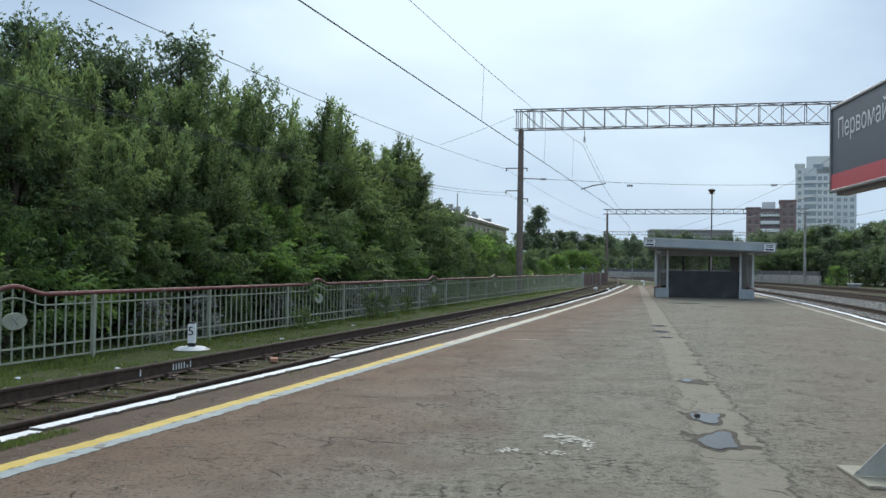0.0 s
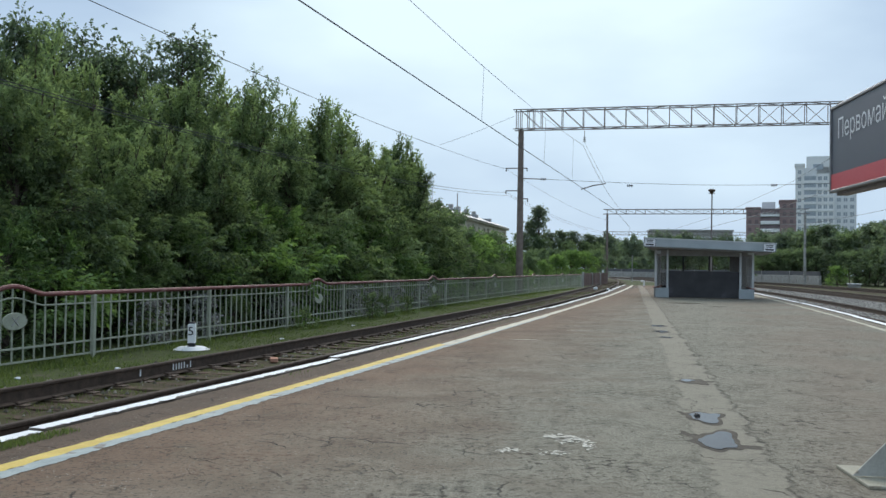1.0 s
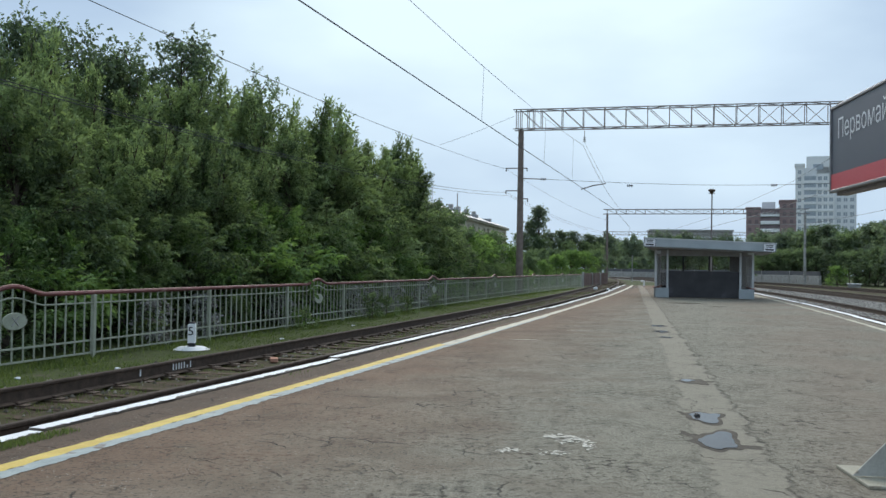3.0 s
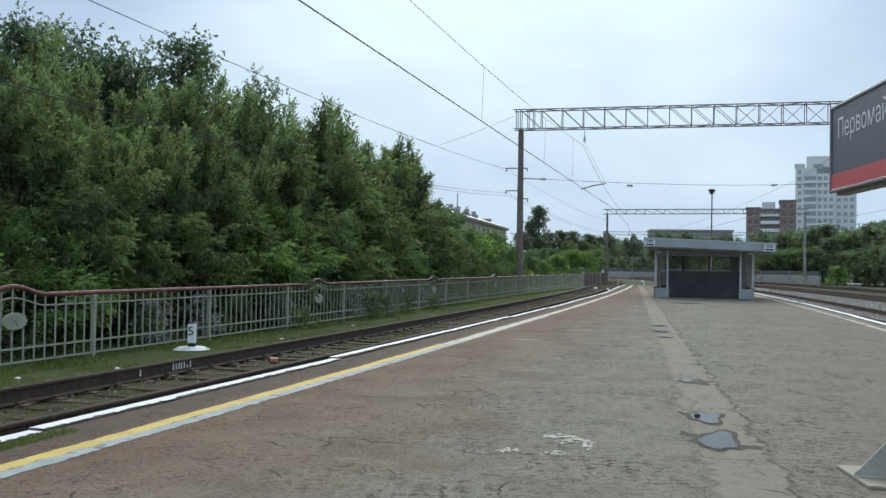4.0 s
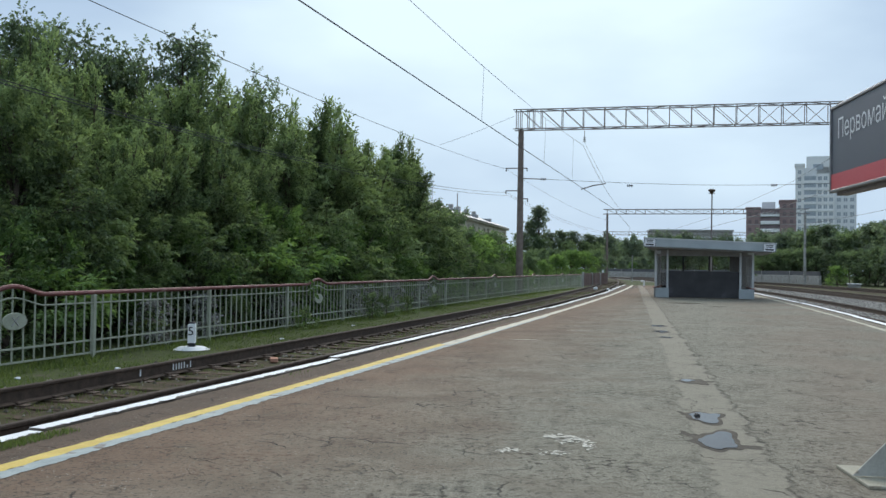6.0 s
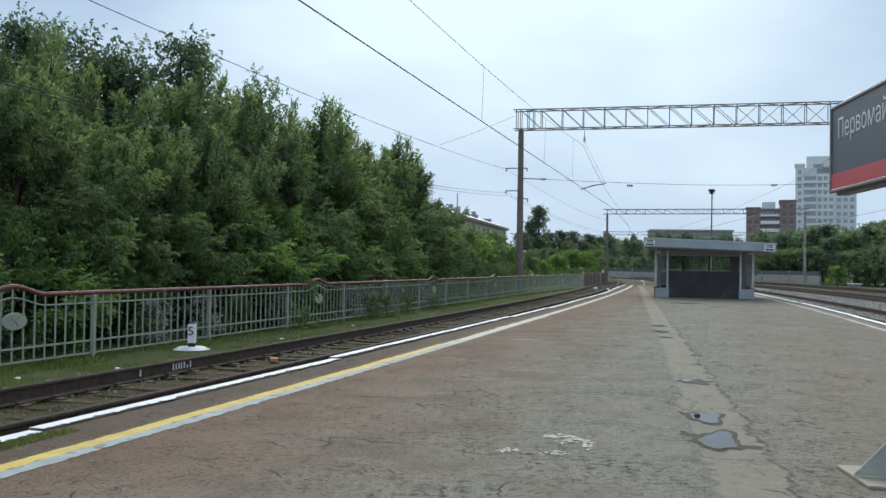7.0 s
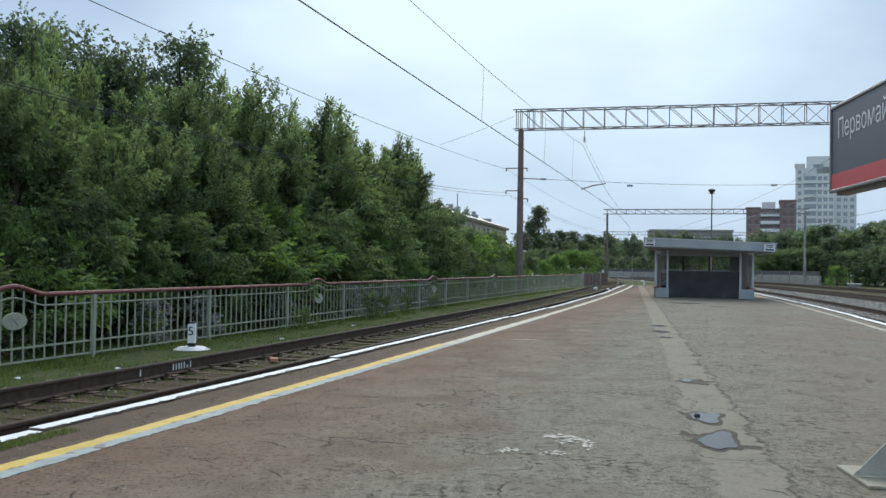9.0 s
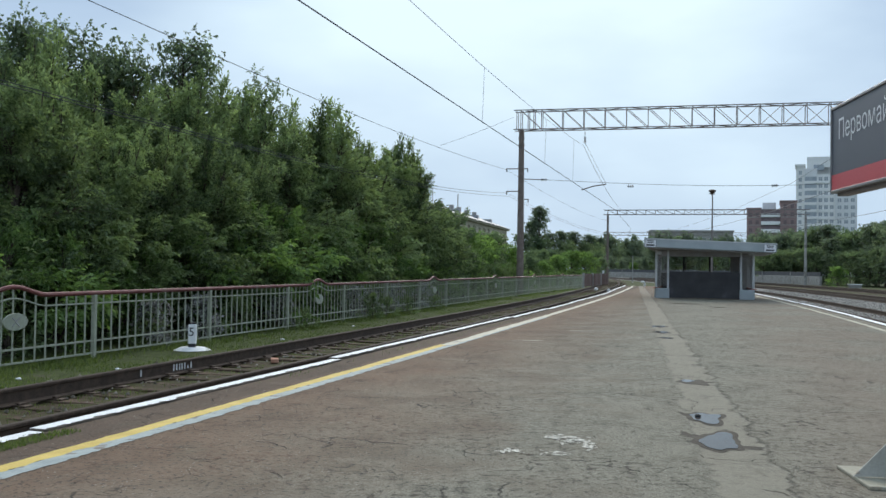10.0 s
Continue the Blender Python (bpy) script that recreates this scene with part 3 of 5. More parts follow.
def track(line, off, y0, y1, label, sleepers_to, mat, chairs_to=34, group="railway tracks"):
    tr = root("railway_track", Matrix(), label, "railway track", group)
    for o in (-0.795, 0.795):
        rail = part("rail", sweep(RAIL_PROFILE, stations(line, y0, y1, 1.5, off + o, RAIL_Z)), RUST, tr, "rusty brown steel rail")
        part("rail_head", sweep(HEAD_PROFILE, stations(line, y0, y1, 1.5, off + o, RAIL_Z)), RAILTOP, rail, "worn dark rail head")
    bm = bmesh.new()
    box(bm, (-1.375, -0.12, -0.15), (1.375, 0.12, 0), 0.015)
    sl = mesh_of("sleeper", bm, mat)
    pl = mesh_of("chair", box(boxed((-0.19, -0.07, 0), (0.19, 0.07, 0.018), 0.004), (-0.1, -0.05, 0.018), (0.1, 0.05, 0.045), 0.008), RUST)
    y = y0
    while y < sleepers_to:
        p, a, f = along(line, y, off)
        s = part("sleeper", sl, None, tr)
        turn = random.uniform(-0.02, 0.02)
        s.matrix_basis = frame_at(p, a, f, RAIL_Z - 0.183 + random.uniform(-0.022, 0.0)) @ Matrix.Rotation(turn, 4, "Z")
        if y < chairs_to:
            for o in (-0.795, 0.795):
                c = part("rail_chair", pl, None, s)
                c.matrix_basis = Matrix.Translation((o, 0, -0.002))
        y += 0.53
    return tr


# ---- fence ----
def fence():
    """Posts every 3.7 m, 15 bars to a panel, a round-topped arch with an oval plaque in each third panel."""
    H, SP = 1.08, 3.7
    fc = root("fence", Matrix(), "grey-green iron bar fence with a maroon top rail", "fence")
    post = mesh_of("post", boxed((-0.036, -0.036, -0.1), (0.036, 0.036, H - 0.03), 0.008), FENCE_GREY)
    bar = mesh_of("bar", tubed([(0, 0, 0.085), (0, 0, H - 0.035)], 0.0145, 6), FENCE_GREY)
    plaque = bmesh.new()
    bmesh.ops.create_cone(plaque, cap_ends=True, segments=28, radius1=1, radius2=0.97, depth=1, matrix=Matrix.Diagonal((0.255, 0.13, 0.02, 1)))
    bmesh.ops.transform(plaque, matrix=Matrix.Rotation(radians(90), 4, "X") @ Matrix.Rotation(radians(0), 4, "Z"), verts=plaque.verts)
    plaque = mesh_of("plaque", plaque, FENCE_GREY)
    emblem = bmesh.new()
    for t in (0.75, -0.75):
        box(emblem, (-0.10, -0.006, -0.012), (0.10, 0.006, 0.012), 0.003, Matrix.Rotation(t, 4, "Y"))
    emblem = mesh_of("emblem", emblem, CONCRETE)
    # stations by arc length from the first post
    y, n = 7.93, -2
    posts = []
    while n <= 17:
        p, a, f = along(FENCE, y)
        posts.append((p, a, f, n))
        y += SP * f.y
        n += 1
    for p, a, f, n in posts:
        o = part("post", post, None, fc)
        o.matrix_basis = frame_at(p, a, f, SOIL_Z)
    for (p, a, f, n), (q, *_) in zip(posts, posts[1:]):
        d = (q - p).normalized()
        ln = (q - p).length
        m = frame_at(p, Vector((d.y, -d.x, 0)), d, SOIL_Z)
        arch = n % 3 == 2

        def rise(u):
            k = abs(u - ln / 2) / 0.72
            return 0.13 * (0.5 + 0.5 * math.cos(math.pi * k)) if arch and k < 1 else 0.0
        us = [ln * j / 36 for j in range(37)]
        cap = part("top_rail", tubed([(0, u, H + rise(u)) for u in us], 0.036, 8), FENCE_RED, fc, "maroon painted round top rail")
        mid = part("upper_rail", tubed([(0.0, u, H - 0.17 + rise(u)) for u in us], 0.014, 6), FENCE_GREY, fc)
        low = part("lower_rail", boxed((-0.012, 0.04, 0.275), (0.012, ln - 0.04, 0.305), 0.003), FENCE_GREY, fc)
        foot = part("bottom_rail", boxed((-0.014, 0.04, 0.07), (0.014, ln - 0.04, 0.1), 0.003), FENCE_GREY, fc)
        for o in (cap, mid, low, foot):
            o.matrix_basis = m
        for j in range(1, 16):
            u = ln * j / 16
            b = part("bar", bar, None, fc)
            b.matrix_basis = m @ Matrix.Translation((0, u, 0)) @ Matrix.Rotation(random.uniform(-0.006, 0.006), 4, "X") @ Matrix.Diagonal((1, 1, 1 + rise(u) / H, 1))
        if arch:
            o = part("plaque", plaque, None, fc, "grey oval plaque with a crossed emblem")
            o.matrix_basis = m @ Matrix.Translation((0.045, ln / 2, 0.70)) @ Matrix.Rotation(radians(90), 4, "Z")
            e = part("emblem", emblem, None, o)
            e.matrix_basis = Matrix.Translation((0, -0.012, 0))


def concrete_end_fence():
    """Solid brownish panels that go on where the bars end."""
    y0 = 76.2
    p, a, f = along(FENCE, y0)
    fc = root("panel_fence", frame_at(p, a, f, SOIL_Z), "reddish-brown boarded fence panels beyond the bar fence", "fence")
    board = mesh_of("board", boxed((-0.02, -0.14, 0.1), (0.02, 0.14, 1.16), 0.006), BOARD)
    for j in range(3):
        for k in range(14):
            o = part("board", board, None, fc)
            o.matrix_basis = Matrix.Translation((0, 0.26 + j * 5 + k * 0.345, 0.02 * (k % 3)))
        for z in (0.3, 0.95):
            part("rail", boxed((-0.06, 0.08 + j * 5, z), (-0.02, 4.92 + j * 5, z + 0.08), 0.005), BOARD, fc)
        part("post", boxed((-0.08, -0.10 + j * 5, -0.1), (0.08, 0.06 + j * 5, 1.28), 0.01), CONCRETE, fc)


# ---- small things by the track ----
def text_mesh(name, s, size, mat, thick=0.002, font_space=1.0):
    cu = bpy.data.curves.new(name, "FONT")
    cu.body, cu.size, cu.extrude, cu.align_x, cu.space_character = s, size, thick, "LEFT", font_space
    cu.resolution_u = 4
    ob = new(name, cu)
    dg = bpy.context.evaluated_depsgraph_get()
    dg.update()
    me = bpy.data.meshes.new_from_object(ob.evaluated_get(dg))
    bpy.data.objects.remove(ob)
    me.materials.clear()
    me.materials.append(mat)
    return me


def picket():
    pk = root("picket_post", pose(-4.58, 16.6, SOIL_Z + 0.02, 0, 0, 8), "short white picket post numbered 5 on a whitewashed round base", "marker post")
    part("shaft", boxed((-0.072, -0.05, 0.10), (0.072, 0.05, 0.46), 0.012), WHITE, pk, "white painted shaft")
    part("cap", boxed((-0.06, -0.042, 0.455), (0.06, 0.042, 0.49), 0.012), SHEL_DARK, pk, "dark worn cap")
    part("foot", boxed((-0.066, -0.045, 0.02), (0.066, 0.045, 0.16), 0.01), BLACK, pk, "black painted foot")
    base = bmesh.new()
    bmesh.ops.create_cone(base, cap_ends=True, segments=28, radius1=0.33, radius2=0.22, depth=0.05, matrix=Matrix.Translation((0, 0, 0.015)))
    part("base", base, WHITE, pk, "whitewashed round concrete base")
    num = part("numeral", text_mesh("numeral", "5", 0.22, BLACK), None, pk, "black numeral five")
    num.matrix_basis = pose(-0.066, -0.052, 0.25, 90, 0, 0)


def rail_marks():
    """Unreadable chalked marks on the web of the far rail become plain bars."""
    p, a, f = along(LEFT_TRACK, 12.3, -0.795)
    mk = root("rail_marks", frame_at(p, a, f, RAIL_Z), "faded white chalk marks on a rusty rail", "chalk marks")
    for i, (u, h) in enumerate(((-0.75, 0.10), (0.0, 0.10), (0.07, 0.10), (0.14, 0.09), (0.20, 0.10), (0.27, 0.09), (0.35, 0.04), (0.43, 0.09))):
        part("bar", boxed((0.0125, u, -0.13), (0.0145, u + 0.028, -0.13 + h)), WHITE, mk)
    br = tagged(part("brick", boxed((-0.06, -0.125, 0), (0.06, 0.125, 0.06), 0.008), BRICK_ORANGE), "broken orange brick lying between the rails", "brick")
    p, a, f = along(LEFT_TRACK, 14.2, -0.25)
    br.matrix_basis = frame_at(p, a, f, SOIL_Z + 0.055) @ Matrix.Rotation(0.5, 4, "Z")
    for y, off in ((66.0, -0.2), (62.0, 0.9)):
        p, a, f = along(LEFT_TRACK, y, off)
        st = tagged(part("whitewashed_stone", blob3(0.15, 0.12, y), WHITE), "whitewashed stone beside the rails", "stone", "whitewashed stones")
        st.matrix_basis = frame_at(p, a, f, RAIL_Z - 0.1)


# ---- underpass shelter ----
def shelter():
    sh = root("underpass_shelter", pose(11.02, 38.2, 0, 0, 0, -15.8), "grey-roofed pedestrian underpass shelter with a dark front panel", "shelter")
    W = 1.97  # half width over the piers
    roof = part("roof", boxed((-2.52, -1.1, 2.05), (2.72, 4.6, 2.42), 0.03), SHEL_GREY, sh, "flat roof with a blue-grey metal fascia")
    roof.matrix_basis = Matrix.Rotation(radians(2.2), 4, "Y")
    part("soffit", boxed((-2.37, -0.95, 2.0), (2.57, 4.45, 2.055), 0.01), SHEL_UNDER, roof)
    part("drip_edge", boxed((-2.53, -1.115, 2.39), (2.73, -1.09, 2.43), 0.004), SHEL_FRAME, roof)
    lattice = bmesh.new()
    for k in range(-3, 12):
        for lean in (-1, 1):
            z0, u0, u1 = 0.52 + 0.13 * k, 0.05, 0.44
            z1 = z0 + 0.39
            if lean < 0:
                z0, z1 = z1, z0
            ends = [(u0, z0), (u1, z1)]
            if max(z0, z1) <= 0.5 or min(z0, z1) >= 1.9:
                continue
            pts = []
            for u, z in ends:
                zc = min(1.9, max(0.5, z))
                f = (zc - z0) / (z1 - z0)
                pts.append((u0 + (u1 - u0) * f, 0.02, zc))
            tube(lattice, pts, 0.013, 4)
    lattice = mesh_of("lattice", lattice, SHEL_UNDER)
    for s in (-1, 1):
        o = part("lattice", lattice, None, sh, "grey diagonal lattice grille")
        o.matrix_basis = Matrix.Translation((-W if s < 0 else W - 0.49, 0.0, 0))
    for u in (-2.49, 2.22):
        bd = part("notice", boxed((u, -1.13, 2.06), (u + 0.47, -1.105, 2.385), 0.006), SIGN_WHITE, roof, "small white notice plate with two lines of writing")
        for v, w, h in ((2.30, 0.14, 0.035), (2.235, 0.12, 0.03), (2.115, 0.16, 0.06)):
            part("writing", boxed((u + 0.235 - w, -1.136, v), (u + 0.235 + w, -1.129, v + h)), SHEL_DARK, bd, "unreadable line of dark writing")
        for lo, hi in (((u, 2.06), (u + 0.47, 2.072)), ((u, 2.373), (u + 0.47, 2.385)), ((u, 2.06), (u + 0.012, 2.385)), ((u + 0.458, 2.06), (u + 0.47, 2.385))):
            part("border", boxed((lo[0], -1.137, lo[1]), (hi[0], -1.1295, hi[1])), SHEL_DARK, bd)
    part("lintel", boxed((-W, -0.02, 1.78), (W, 0.14, 2.03), 0.01), SHEL_UNDER, sh)
    for s in (-1, 1):
        pier = part("plinth", boxed((W - 0.55 if s > 0 else -W, -0.1, 0), (W + 0.02 if s > 0 else -W + 0.55, 0.45, 0.42), 0.015), SHEL_GREY, sh)
        side = part("side_plinth", boxed((s * W - 0.09, 0.45, -0.0), (s * W + 0.09, 4.3, 0.42), 0.01), SHEL_GREY, sh)
        part("cap", boxed((s * W - 0.14, -0.06, 0.42), (s * W + 0.14, 4.32, 0.455), 0.008), RED_TILE, sh, "brick-red capping")
        for y in (0.0, 1.4, 2.8, 4.2):
            part("post", boxed((s * W - 0.045, y - 0.045, 0.45), (s * W + 0.045, y + 0.045, 2.04), 0.006), SHEL_FRAME, sh)
        part("front_post", boxed((s * (W - 0.49) - 0.04, -0.04, 0.0), (s * (W - 0.49) + 0.04, 0.05, 2.04), 0.006), SHEL_FRAME, sh)
        for y in (0.0, 1.4, 2.8):
            part("side_pane", boxed((s * W - 0.006, y + 0.06, 0.50), (s * W + 0.006, y + 1.33, 1.95)), GLASS, sh, "grimy side glazing")
            for z in (0.9, 1.35):
                part("glazing_bar", boxed((s * W - 0.02, y + 0.05, z), (s * W + 0.02, y + 1.35, z + 0.035)), SHEL_FRAME, sh)
        part("lamp_box", boxed((s * (W - 0.12) - 0.09, -0.12, 1.86), (s * (W - 0.12) + 0.09, -0.03, 2.0), 0.01), SHEL_FRAME, sh)
    front = part("front_panel", boxed((-W + 0.53, 0.0, 0.02), (W - 0.53, 0.05, 1.14), 0.008), SHEL_DARK, sh, "dark painted sheet panel closing the front")
    for u in (-0.8, 0.0, 0.8):
        part("seam", boxed((u - 0.012, -0.006, 0.03), (u + 0.012, 0.002, 1.13), 0.002), SHEL_DARK, front)
    for u in (-0.9, 0.27):
        part("back_post", boxed((u - 0.04, 4.2, 0.0), (u + 0.04, 4.28, 2.04), 0.006), SHEL_DARK, sh)
    part("back_rail", boxed((-W, 4.2, 0.98), (W, 4.26, 1.05), 0.006), SHEL_DARK, sh)
    part("back_panel", boxed((-W, 4.21, 0.05), (W, 4.25, 0.98), 0.005), SHEL_DARK, sh)
    part("inner_panel", boxed((1.15, 3.2, 0.05), (W - 0.1, 3.25, 2.0), 0.005), SHEL_FRAME, sh)


# ---- overhead line ----
def gantry(p0, p1, z0, z1, label, panels, pole_r=0.19, pole_mats=(POLE, POLE)):
    """A lattice beam from p0 to p1 on concrete poles; bottom z0, top z1."""
    p0, p1 = Vector((*p0, 0)), Vector((*p1, 0))
    d = (p1 - p0).normalized()
    ln = (p1 - p0).length
    m = Matrix(((d.x, -d.y, 0, p0.x), (d.y, d.x, 0, p0.y), (0, 0, 1, 0), (0, 0, 0, 1)))
    g = root("line_gantry", m, label, "catenary gantry", "gantries over the tracks")
    for u, pm in zip((0.25, ln - 0.25), pole_mats):
        pole = part("pole", tubed([(u, 0, SOIL_Z - 0.3), (u, 0, z0)], [pole_r * 1.15, pole_r * 0.8], 14), pm, g, "tapered concrete pole")
        for z in (z0 - 0.55, z0 - 0.95):
            part("clamp", tubed([(u, 0, z), (u, 0, z + 0.07)], pole_r * 0.95, 12), STEEL, pole)
    half = 0.38
    for s in (-half, half):
        for z in (z0, z1):
            part("chord", boxed((-0.2, s - 0.03, z - 0.028), (ln + 0.2, s + 0.03, z + 0.028), 0.006), STEEL, g)
    step = (ln - 0.5) / panels
    vert = mesh_of("upright", boxed((-0.022, -0.022, z0), (0.022, 0.022, z1)), STEEL)
    ang = math.atan2(z1 - z0, step)
    dl = math.hypot(z1 - z0, step)
    diag = mesh_of("diagonal", boxed((0, -0.016, -0.016), (dl, 0.016, 0.016)), STEEL)
    dlac = math.hypot(2 * half, step)
    lace = mesh_of("lace", boxed((0, -0.025, -0.02), (dlac, 0.025, 0.02)), STEEL)
    for i in range(panels + 1):
        u = 0.25 + i * step
        for s in (-half, half):
            o = part("upright", vert, None, g)
            o.matrix_basis = Matrix.Translation((u, s, 0))
            if i < panels:
                o = part("diagonal", diag, None, g)
                down = i < panels * (0.40 if s < 0 else 0.62)
                o.matrix_basis = Matrix.Translation((u, s, z1 if down else z0)) @ Matrix.Rotation(ang if down else -ang, 4, "Y")
        if i < panels:
            for z in (z0, z1):
                o = part("lace", lace, None, g)
                flip = 1 if i % 2 else -1
                o.matrix_basis = Matrix.Translation((u, -half * flip, z)) @ Matrix.Rotation(flip * math.atan2(2 * half, step), 4, "Z")
    return g, m


def wire(name, pts, r, label, group="overhead wires"):
    return tagged(part(name, tubed(pts, r, 5), WIRE), label, "wire", group)


def sagged(a, b, sag, n=16):
    a, b = Vector(a), Vector(b)
    return [a.lerp(b, i / n) - Vector((0, 0, 4 * sag * (i / n) * (1 - i / n))) for i in range(n + 1)]


def insulator(parent, m, n=3, r=0.105):
    bm = tubed([(0, 0, 0), (0, 0, 0.12 * n)], 0.022, 6)
    for i in range(n):
        bmesh.ops.create_cone(bm, cap_ends=True, segments=12, radius1=r, radius2=r * 0.4, depth=0.06, matrix=Matrix.Translation((0, 0, 0.06 + 0.12 * i)))
    o = part("insulator", bm, INSUL, parent, "dark ribbed insulator")
    o.matrix_basis = m
    return o


G1, G1_END = (4.5, 56.0), (34.8, 49.0)


def overhead():
    g, m = gantry(G1, G1_END, 9.74, 10.93, "grey lattice steel gantry on tall concrete poles", 24, 0.205)
    for u in (0.0, 0.7, 1.05):
        for s in (-0.38, 0.38):
            part("end_upright", boxed((u - 0.022, s - 0.022, 9.74), (u + 0.022, s + 0.022, 10.93)), STEEL, g)
    # hanger of the carrying cable, side arms on the pole, registration arm
    part("hanger", tubed([(4.15, 0, 9.6), (4.15, 0, 9.25)], 0.02, 6), STEEL, g)
    insulator(g, Matrix.Translation((4.15, 0, 8.9)))
    for z, u, ln in ((7.35, 0.1, -0.75), (5.95, 0.1, -0.75), (7.35, 0.4, 0.25), (5.45, 0.4, 0.3)):
        part("side_arm", boxed((min(u, u + ln), -0.03, z - 0.03), (max(u, u + ln), 0.03, z + 0.03), 0.005), STEEL, g)
        part("pin", tubed([(u + ln, 0, z - 0.2), (u + ln, 0, z + 0.03)], 0.035, 6), INSUL, g)
    part("cross_arm", tubed([(0.3, 0, 6.72), (1.5, 0, 6.66)], 0.03, 6), STEEL, g)
    insulator(g, Matrix.Translation((1.5, 0, 6.66)) @ Matrix.Rotation(radians(90), 4, "Y"))
    inv = m.inverted()
    part("fixing_rope", tubed([(1.8, 0, 6.65)] + [(1.8 + 1.5 * i, 0, 6.65 - 0.44 * math.sin(math.pi * i / 16)) for i in range(1, 17)], 0.012, 5), WIRE, g)
    for u, z in ((6.72, 6.22), (14.95, 6.2)):
        insulator(g, Matrix.Translation((u, 0, z)) @ Matrix.Rotation(radians(90), 4, "Y"))
    part("registration_arm", tubed([(4.0, -0.4, 5.98), (4.7, -0.2, 6.22), (5.45, 0, 6.36)], 0.035, 6), STEEL, g)
    part("dropper", tubed([(5.45, 0, 6.36), (4.15, 0, 8.9)], 0.008, 5), WIRE, g)
    # contact wire and its carrying cable
    wire("contact_wire", [(-12.2, -15.0, 6.2), (-2.75, 17.2, 6.2), (8.55, 56.0, 6.2), (14.1, 75.0, 6.2), (22.3, 108.0, 6.2), (36, 178, 6.2)], 0.016, "dark contact wire over the track")
    a, b = Vector((8.6, 56.0, 8.85)), Vector((-9.45, -6.0, 8.85))
    carry = sagged(b, a, 0.8, 62)
    wire("carrying_cable", carry, 0.009, "thin carrying cable sagging above the contact wire")
    wire("carrying_cable", sagged(a, (22.3, 108.0, 7.8), 1.0, 20), 0.012, "thin carrying cable sagging above the contact wire")
    for i in (8, 22, 37, 49, 58):
        p = carry[i]
        k = (p.y - 17.2) / (56 - 17.2)
        wire("dropper_wire", [p, (-2.75 + 11.3 * k, p.y, 6.2)], 0.006, "thin dropper wire holding the contact wire", "dropper wires")
    # feeder lines along the poles
    for z, sag, u in ((7.3, 1.04, -0.65), (5.85, 1.6, -0.65), (5.65, 1.5, -0.5)):
        p = m @ Vector((u, 0, z))
        back = Vector((p.x - 21.8, -22.0, z))
        wire("feeder_wire", sagged(back, p, sag, 24), 0.009, "dark feeder wire running along the poles")
        wire("feeder_wire", sagged(p, (19.85, 109.95, z - 0.2), 0.4, 16), 0.008, "dark feeder wire running along the poles")
    wire("stay_wire", sagged((-0.3, 58.0, 9.0), (4.3, 56.1, 10.6), 0.06, 6), 0.009, "thin stay wire running to the gantry end")
    # tracks on the far side
    for o, r in ((1.8, 0.009), (4.9, 0.015), (12.8, 0.016)):
        pts = [along(RIGHT_EDGE, y, o)[0] + Vector((0, 0, 5.9)) for y in (-10, 20, 48, 75, 104, 150)]
        wire("contact_wire", pts, r, "dark contact wire over the far tracks")
    gantry((19.7, 110.0), (41.9, 104.0), 7.85, 8.4, "distant grey lattice gantry over the tracks", 20, 0.15, (POLE, CONCRETE))
    gantry((31.5, 178.0), (66.0, 170.0), 7.9, 8.5, "far-off lattice gantry over the tracks", 22, 0.14)


def street_lamp():
    lm = root("platform_lamp", Matrix.Translation((18.1, 61.0, 0)), "tall slim platform lamp with a dark floodlight head", "lamp post")
    part("mast", tubed([(0, 0, 0), (0, 0, 3.0), (0.02, 0, 6.45)], [0.07, 0.055, 0.04], 10), STEEL, lm)
    part("head", tubed([(0, 0, 6.30), (0, 0, 6.42), (0, 0, 6.56), (0, 0, 6.62), (0, 0, 6.68)], [0.05, 0.10, 0.24, 0.25, 0.10], 14), RUST, lm, "dark rusty lamp head like a shallow hat")
    part("bracket", boxed((-0.2, -0.03, 6.36), (0.2, 0.03, 6.42), 0.01), STEEL, lm)


def end_hoop():
    hp = root("end_railing", pose(14.7, 66.0, 0, 0, 0, 0), "short white pipe hoop at the platform's end", "railing")
    part("hoop", tubed([(0, 0, 0), (0, 0, 0.24), (-0.06, 0, 0.33), (-0.24, 0, 0.34)], 0.06, 8), WHITE, hp)


